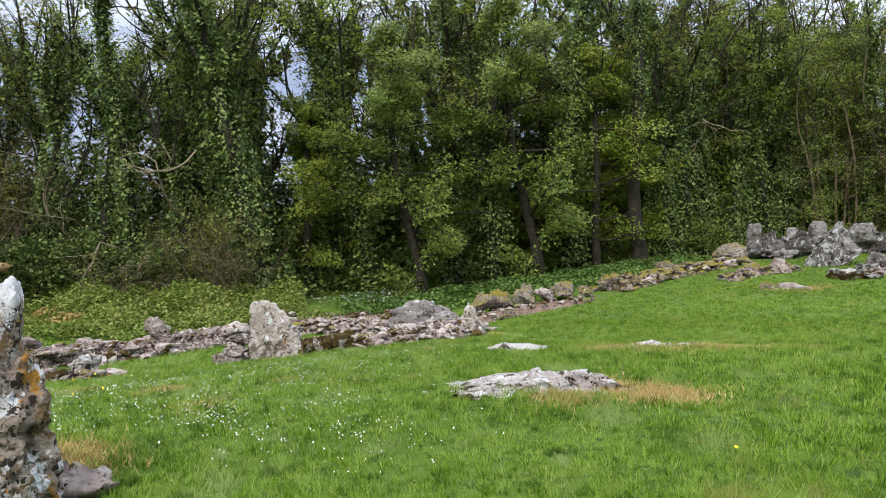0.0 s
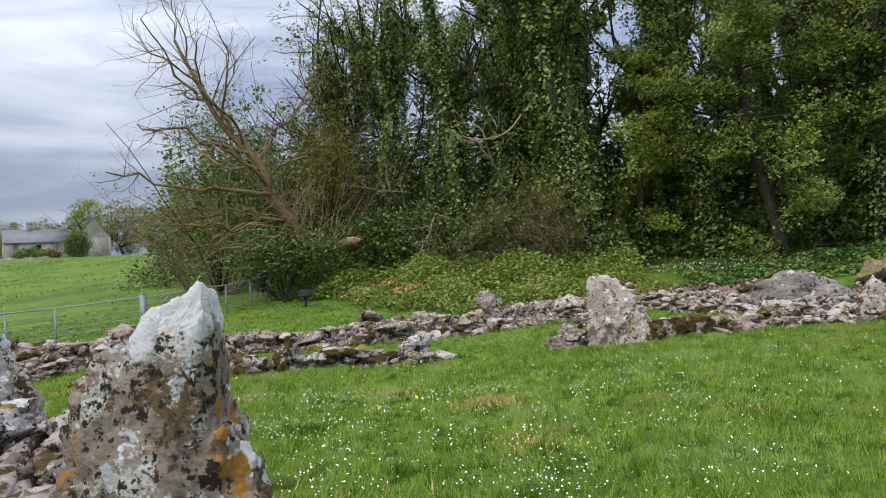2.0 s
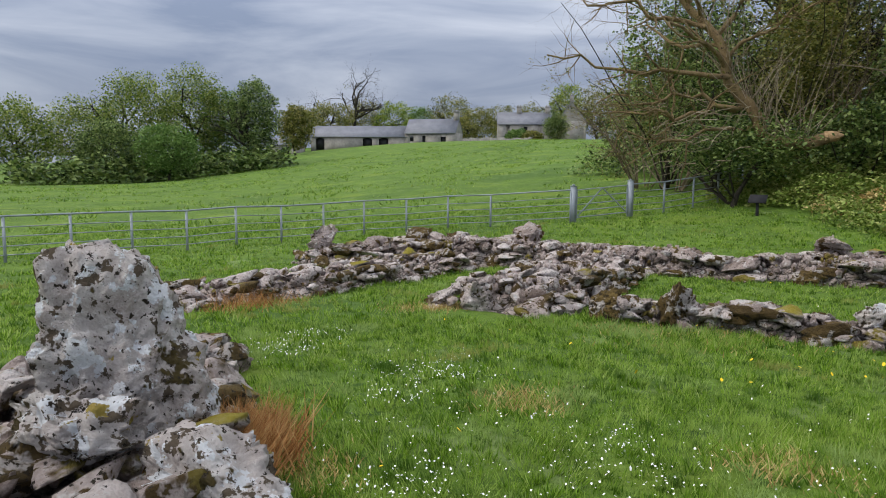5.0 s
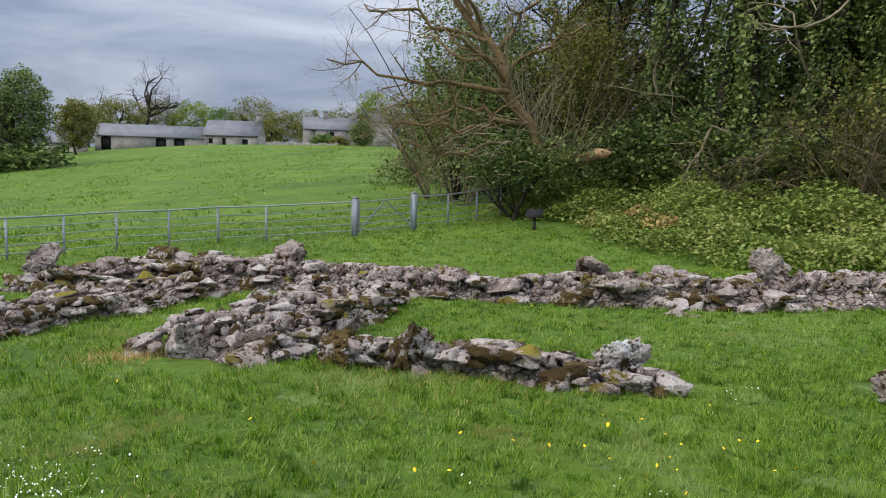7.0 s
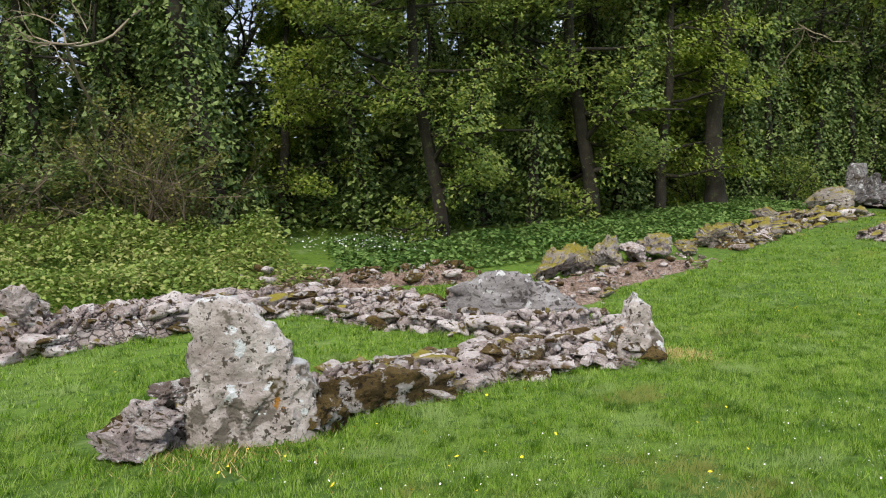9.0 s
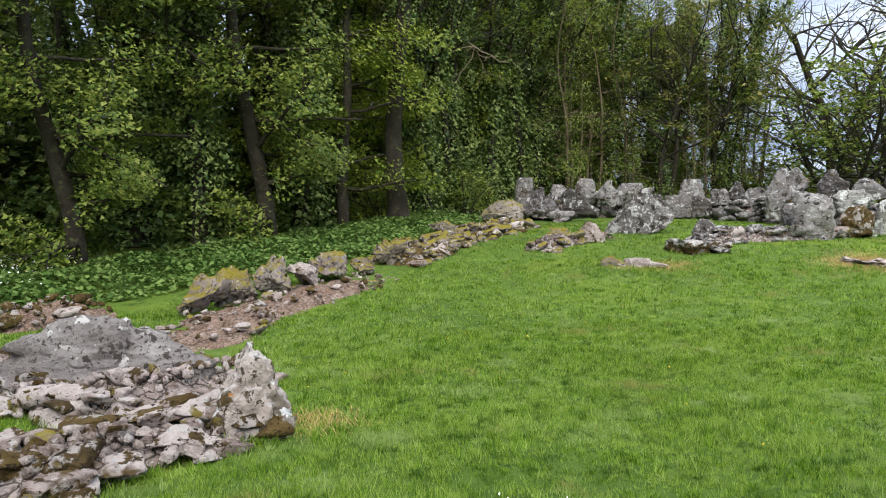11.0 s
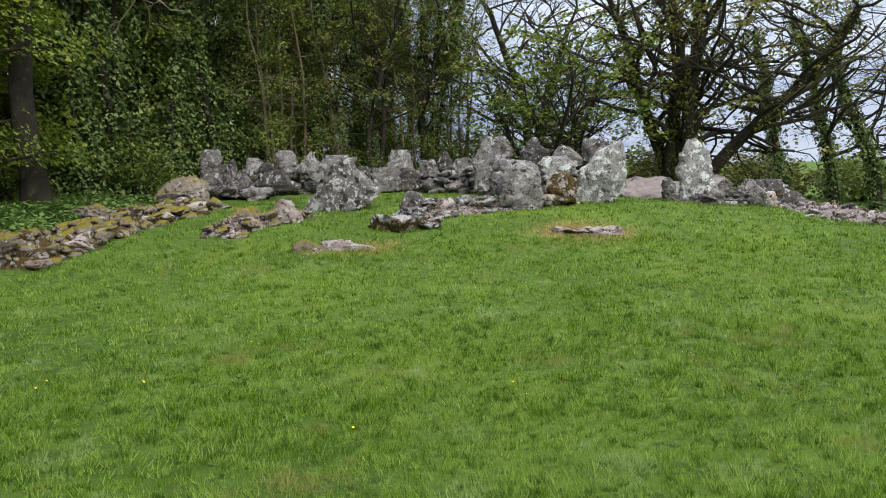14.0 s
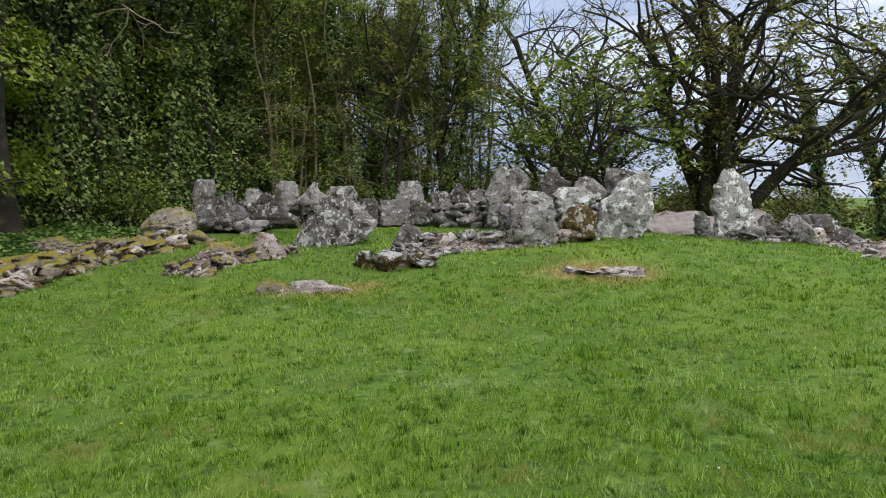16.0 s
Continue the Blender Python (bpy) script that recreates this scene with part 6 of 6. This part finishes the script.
# ---- metal fence, gate and sign ----
FENCE = [(-20.2, 3.0), (-20.8, 5.6), (-21.3, 8.1), (-21.9, 10.6), (-22.4, 13.2), (-22.1, 15.8), (-21.2, 17.8), (-20.1, 19.6)]
FENCE_2 = [(-19.6, 21.6), (-19.4, 23.6), (-19.6, 25.6), (-20.2, 27.6)]


def estate_fence(path, label):
    root = thing("metal_fence", label, "fence")
    Q, T = along(path + [path[-1]], 1.35)
    Q = np.vstack([Q[:-1] if len(Q) > 1 else Q, [path[-1]]])
    for k, q in enumerate(Q):
        b = Build()
        b.box(-0.03, -0.014, -0.3, 0.03, 0.014, 1.02)
        part("post", b.mesh("post", M_metal), root, at=pose(q[0], q[1], gz(*q[:2]), 0, 0, 70))
    for h, rr in ((0.16, 0.014), (0.36, 0.014), (0.57, 0.014), (0.78, 0.014), (1.02, 0.025)):
        b = Build()
        b.tube([(q[0], q[1], gz(*q[:2]) + h) for q in Q], np.full(len(Q), rr), 6)
        part("rail", b.mesh("rail", M_metal), root)
    return root


estate_fence(FENCE, "grey galvanised iron railing fence along the field")
estate_fence(FENCE_2, "grey galvanised iron railing fence running into the thicket")


def field_gate(a, c):
    root = thing("field_gate", "closed galvanised iron gate with crossed braces", "gate")
    a, c = np.array(a, float), np.array(c, float)
    yaw = math.degrees(math.atan2(*(c - a)[::-1]))
    for p in (a, c):
        b = Build()
        b.box(-0.075, -0.075, -0.3, 0.075, 0.075, 1.12)
        b.box(-0.085, -0.085, 1.12, 0.085, 0.085, 1.15)
        b.box(-0.03, -0.03, 1.15, 0.03, 0.03, 1.19)
        part("gate_post", b.mesh("gate_post", M_metal), root, at=pose(p[0], p[1], gz(*p), 0, 0, yaw))
    L = float(np.linalg.norm(c - a))
    z0, z1 = gz(*a), gz(*c)

    def on(u, h):
        p = a + (c - a) * u
        return (p[0], p[1], z0 + (z1 - z0) * u + h)
    for h in (0.14, 0.34, 0.54, 0.76, 1.0):
        b = Build()
        b.tube([on(0.05, h), on(0.5, h), on(0.95, h)], [0.018] * 3, 6)
        part("gate_rail", b.mesh("gate_rail", M_metal), root)
    for u0, h0, u1, h1 in ((0.06, 0.14, 0.5, 1.0), (0.94, 0.14, 0.5, 1.0), (0.06, 0.1, 0.06, 1.02), (0.94, 0.1, 0.94, 1.02)):
        b = Build()
        b.tube([on(u0, h0), on((u0 + u1) / 2, (h0 + h1) / 2), on(u1, h1)], [0.022] * 3, 6)
        part("brace", b.mesh("brace", M_metal), root)
    return root


field_gate((-20.1, 19.7), (-19.6, 21.6))


def info_sign(x, y):
    root = thing("information_board", "black tilted information board on a short post", "sign", at=pose(x, y, gz(x, y), 0, 0, 25))
    b = Build()
    b.box(-0.04, -0.03, -0.2, 0.04, 0.03, 0.46)
    part("post", b.mesh("post", M_board), root)
    b = Build()
    b.box(-0.25, -0.18, -0.015, 0.25, 0.18, 0.015)
    part("board", b.mesh("board", M_board), root, at=pose(0, 0, 0.50, 38, 0, 0))
    return root


info_sign(-16.4, 23.6)

# ---- farm on the hill ----


def house(name, label, x, y, yaw, length, width, eave, ridge, openings=(), chimneys=(), dz=0.0, category="building"):
    """A gabled stone building; openings: (place along the front, width, sill, head) with dark reveals; chimneys: places along the ridge."""
    root = thing(name, label, category, at=pose(x, y, gz(x, y) + dz, 0, 0, yaw))
    L, W = length / 2, width / 2
    cuts = sorted(openings)

    def wall(*box):
        b = Build()
        b.box(*box)
        part("wall", b.mesh("wall", M_wallstone), root)

    xs = -L
    for c, w, s, h in cuts:
        wall(xs, -W, -1.5, c - w / 2, -W + 0.5, eave)
        if s > 0:
            wall(c - w / 2, -W, -1.5, c + w / 2, -W + 0.5, s)
        # a lintel, arched over the wide cart openings
        u = np.linspace(-1, 1, 13)
        under = h - (0.45 * (1 - np.sqrt(1 - (u * 0.98) ** 2)) if w > 1.5 and s < 0 else 0 * u)
        V = [(c + t * w / 2, y, z) for y in (-W, -W + 0.5) for top in (0, 1) for t, z in zip(u, np.full(13, eave) if top else under)]
        F = [(o + q, o + q + 1, o + q + p + 1, o + q + p) for o, p in ((0, 13), (26, 13), (0, 26)) for q in range(12)]
        b = Build()
        b.add(V, F)
        part("lintel", b.mesh("lintel", M_wallstone), root)
        xs = c + w / 2
    wall(xs, -W, -1.5, L, -W + 0.5, eave)
    wall(-L, W - 0.5, -1.5, L, W, eave)
    for sx in (-L, L - 0.5):
        wall(sx, -W + 0.5, -1.5, sx + 0.5, W - 0.5, eave)
        b = Build()
        V = [(sx, -W, eave), (sx, W, eave), (sx, 0, ridge), (sx + 0.5, -W, eave), (sx + 0.5, W, eave), (sx + 0.5, 0, ridge)]
        b.add(V, [(0, 2, 1), (3, 4, 5)])
        b.add(V, [(0, 3, 5, 2), (1, 2, 5, 4), (0, 1, 4, 3)])
        part("gable", b.mesh("gable", M_wallstone), root)
    for sy in (-1, 1):
        b = Build()
        o = 0.25
        V = [(-L - 0.1, sy * (W + o), eave - o * (ridge - eave) / W + 0.05), (L + 0.1, sy * (W + o), eave - o * (ridge - eave) / W + 0.05), (L + 0.1, 0, ridge + 0.08), (-L - 0.1, 0, ridge + 0.08)]
        V += [(p[0], p[1], p[2] + 0.14) for p in V]
        b.add(V, [(0, 1, 2, 3), (4, 7, 6, 5), (0, 4, 5, 1), (1, 5, 6, 2), (2, 6, 7, 3), (3, 7, 4, 0)])
        part("roof", b.mesh("roof", M_slate), root, "grey slate roof slope")
    for c, w, s, h in cuts:
        b = Build()
        b.box(c - w / 2, -W + 0.34, max(s, -0.3), c + w / 2, -W + 0.4, h)
        part("opening", b.mesh("opening", M_dark), root, "dark doorway or window")
    for c in chimneys:
        b = Build()
        b.box(c - 0.6, -0.45, ridge - 0.6, c + 0.6, 0.45, ridge + 1.5)
        b.box(c - 0.7, -0.55, ridge + 1.5, c + 0.7, 0.55, ridge + 1.7)
        for q in (-0.3, 0.3):
            b.box(c + q - 0.13, -0.13, ridge + 1.7, c + q + 0.13, 0.13, ridge + 2.15)
        part("chimney", b.mesh("chimney", M_wallstone), root)
    return root


def bearing(az, d):
    return -2.44 - math.sin(radians(az)) * d, 6.2 + math.cos(radians(az)) * d


bx, by = bearing(67.8, 166)
house("barn", "long low stone barn with slate roof and arched cart openings", bx, by, 60, 22.5, 6.5, 2.5, 4.8, [(-9.2, 1.9, -1, 2.3), (1.3, 2.1, -1, 2.3), (4.9, 2.1, -1, 2.3)], dz=-0.6)
bx, by = bearing(62.3, 163)
house("barn", "taller end of the stone farm range with a pale gable", bx, by, 46, 11.5, 6.5, 2.5, 5.5, [(-4.2, 0.9, 0.7, 1.8), (-1.4, 0.8, -0.5, 1.9), (3.0, 1.2, -0.3, 1.7)], (5.2,), dz=-0.5)
bx, by = bearing(73.6, 166)
house("shed", "low stone shed at the end of the barn", bx, by, 65, 7, 5.5, 1.9, 3.3, [(0, 1.6, -1, 1.5)])
bx, by = bearing(55.2, 190)
house("farmhouse", "grey stone farmhouse with slate roof and chimneys", bx, by, 58, 14, 8, 5.2, 8.2, [(-4.5, 1.0, 3.3, 4.6), (0, 1.0, 3.3, 4.6), (4.2, 1.0, 3.3, 4.6), (-4.5, 1.0, 0.8, 2.3), (4.2, 1.0, 0.8, 2.3)], (-1.5, 5.8))
bx, by = bearing(51.6, 184)
house("farmhouse", "pale gabled wing of the farmhouse with a tall chimney", bx, by, 140, 9, 7, 5.6, 10.2, [(0, 1.0, 1.0, 2.4)], (-3.0,))
bx, by = bearing(58.3, 172)
wall_b = Build()
for k in range(24):
    wall_b.box(-11 + k * 0.92, -0.25, -1.2, -11 + (k + 1) * 0.92, 0.25, 1.35 + 0.15 * math.sin(k * 1.7) + 0.1 * math.sin(k * 0.6))
thing("yard_wall", "rough stone yard wall between barn and farmhouse", "stone wall", me=wall_b.mesh("yard_wall", M_wallstone), at=pose(bx, by, gz(bx, by), 0, 0, 58))
bx, by = bearing(52.8, 170)
yew = bush("yew_tree", "tall clipped dark yew on the farm lawn", bx, by, (5.4, 5.4, 7.4), 9000, 0.26, M_ivy, 601, 0.0, "tree")


def far_tree(az, d, H, W, material, seed, n=900, leaf=0.6, bare=False, label="rounded broadleaf tree on the skyline"):
    r = np.random.default_rng(seed)
    n = int(n * 1.7) if 900 < n < 3000 else n
    x, y = bearing(az, d)
    root = thing("skyline_tree", label, "tree", "skyline trees", at=pose(x, y, gz(x, y), 0, 0, 0))
    b, tips = Build(), []
    T = bent((0, 0, -0.5), (r.normal(0, 0.1), r.normal(0, 0.1), 1), H * 0.5, 6, 0.06, r)
    b.tube(T, np.linspace(H * 0.022, H * 0.012, 7), 7)
    for _ in range(9 if bare else 6):
        c = r.uniform(0, 6.28)
        branching(b, T[int(r.integers(3, 7))], (math.cos(c), math.sin(c), r.uniform(0.4, 1.4)), H * 0.36, H * 0.011, 2 if not bare else 3, r, tips, 0.2, 0.05, (3, 5) if bare else (2, 4), 0.6, 0.7)
    part("trunk", b.mesh("trunk", M_bark), root)
    C = r.normal(size=(n // 14, 3))
    C /= np.linalg.norm(C, axis=1)[:, None]
    C = C * r.uniform(0.3, 1.0, (len(C), 1)) ** 0.6 * [W / 2, W / 2, H * 0.42] + [0, 0, H * 0.5]
    C[:, 2] = np.maximum(C[:, 2], 0.4)
    part("crown", leaf_mesh("crown", clumps(r, C, W * 0.11, 26), leaf * 0.8, material, 0.2, seed, 0.0, True), root)
    return root


far_tree(88.0, 118, 13, 11, M_wood, 734, 6760, 0.36, label="broad olive oak beside the field")
far_tree(84.5, 112, 16.5, 12, M_wood, 709, 8320, 0.36, label="broad olive oak beside the field")
far_tree(80.5, 118, 18, 11, M_wood, 778, 7800, 0.36, label="tall olive oak beside the field")
far_tree(86.5, 105, 9, 8, M_ivy, 723, 5200, 0.36, label="dark green bushy tree beside the field")
far_tree(76.2, 112, 14.5, 7.5, M_ivy, 748, 8840, 0.36, label="dense dark evergreen beside the field")
far_tree(78.5, 120, 14, 8, M_nettle, 764, 5720, 0.36, label="green tree beside the field")
far_tree(82.5, 100, 8, 8, M_nettle, 792, 4680, 0.36, label="green bushy tree beside the field")
far_tree(73.0, 150, 11, 7, M_olive, 726, 2200, 0.48, label="thin olive tree near the barn")
far_tree(92, 110, 12, 10, M_wood, 762, 5720, 0.36, label="broad olive oak beside the field")
far_tree(96, 110, 13, 11, M_ivy, 790, 5720, 0.36, label="dark broad tree beside the field")
far_tree(70.2, 196, 13, 12, M_olive, 706, 2200, 0.48, label="rounded broadleaf tree on the skyline")
far_tree(67.6, 205, 14, 12, M_olive, 785, 2000, 0.48, label="rounded broadleaf tree on the skyline")
far_tree(65.4, 198, 13, 11, M_leaf, 769, 1800, 0.48, label="rounded broadleaf tree on the skyline")
far_tree(63.4, 205, 12, 10, M_nettle, 755, 2000, 0.48, label="rounded broadleaf tree on the skyline")
far_tree(61.0, 198, 15, 13, M_olive, 739, 1600, 0.48, label="rounded broadleaf tree on the skyline")
far_tree(58.8, 215, 13, 11, M_olive, 723, 2000, 0.48, label="rounded broadleaf tree on the skyline")
far_tree(57.0, 230, 15, 12, M_olive, 711, 2000, 0.48, label="rounded broadleaf tree on the skyline")
far_tree(54.6, 215, 14, 12, M_olive, 791, 1800, 0.48, label="rounded broadleaf tree on the skyline")
far_tree(52.0, 202, 19, 10, M_leaf, 773, 2800, 0.48, label="rounded broadleaf tree on the skyline")
far_tree(49.5, 190, 17, 12, M_olive, 755, 2800, 0.48, label="rounded broadleaf tree on the skyline")
far_tree(47, 180, 15, 12, M_olive, 738, 2400, 0.48, label="rounded broadleaf tree on the skyline")
far_tree(59.8, 180, 9, 7, M_olive, 730, 1000, 0.48, label="rounded broadleaf tree on the skyline")
far_tree(72.2, 205, 12, 12, M_olive, 720, 2000, 0.48, label="rounded broadleaf tree on the skyline")
far_tree(55.8, 178, 4, 6, M_nettle, 702, 1000, 0.48, label="low green garden bush")
far_tree(54.6, 175, 3.4, 5, M_olive, 791, 1000, 0.48, label="low green garden bush")
far_tree(68.6, 200, 23, 12, M_olive, 801, 60, 0.5, True, "large bare winter tree above the barn")
far_tree(71.5, 215, 16, 10, M_olive, 802, 60, 0.5, True, "bare winter tree behind the barn")
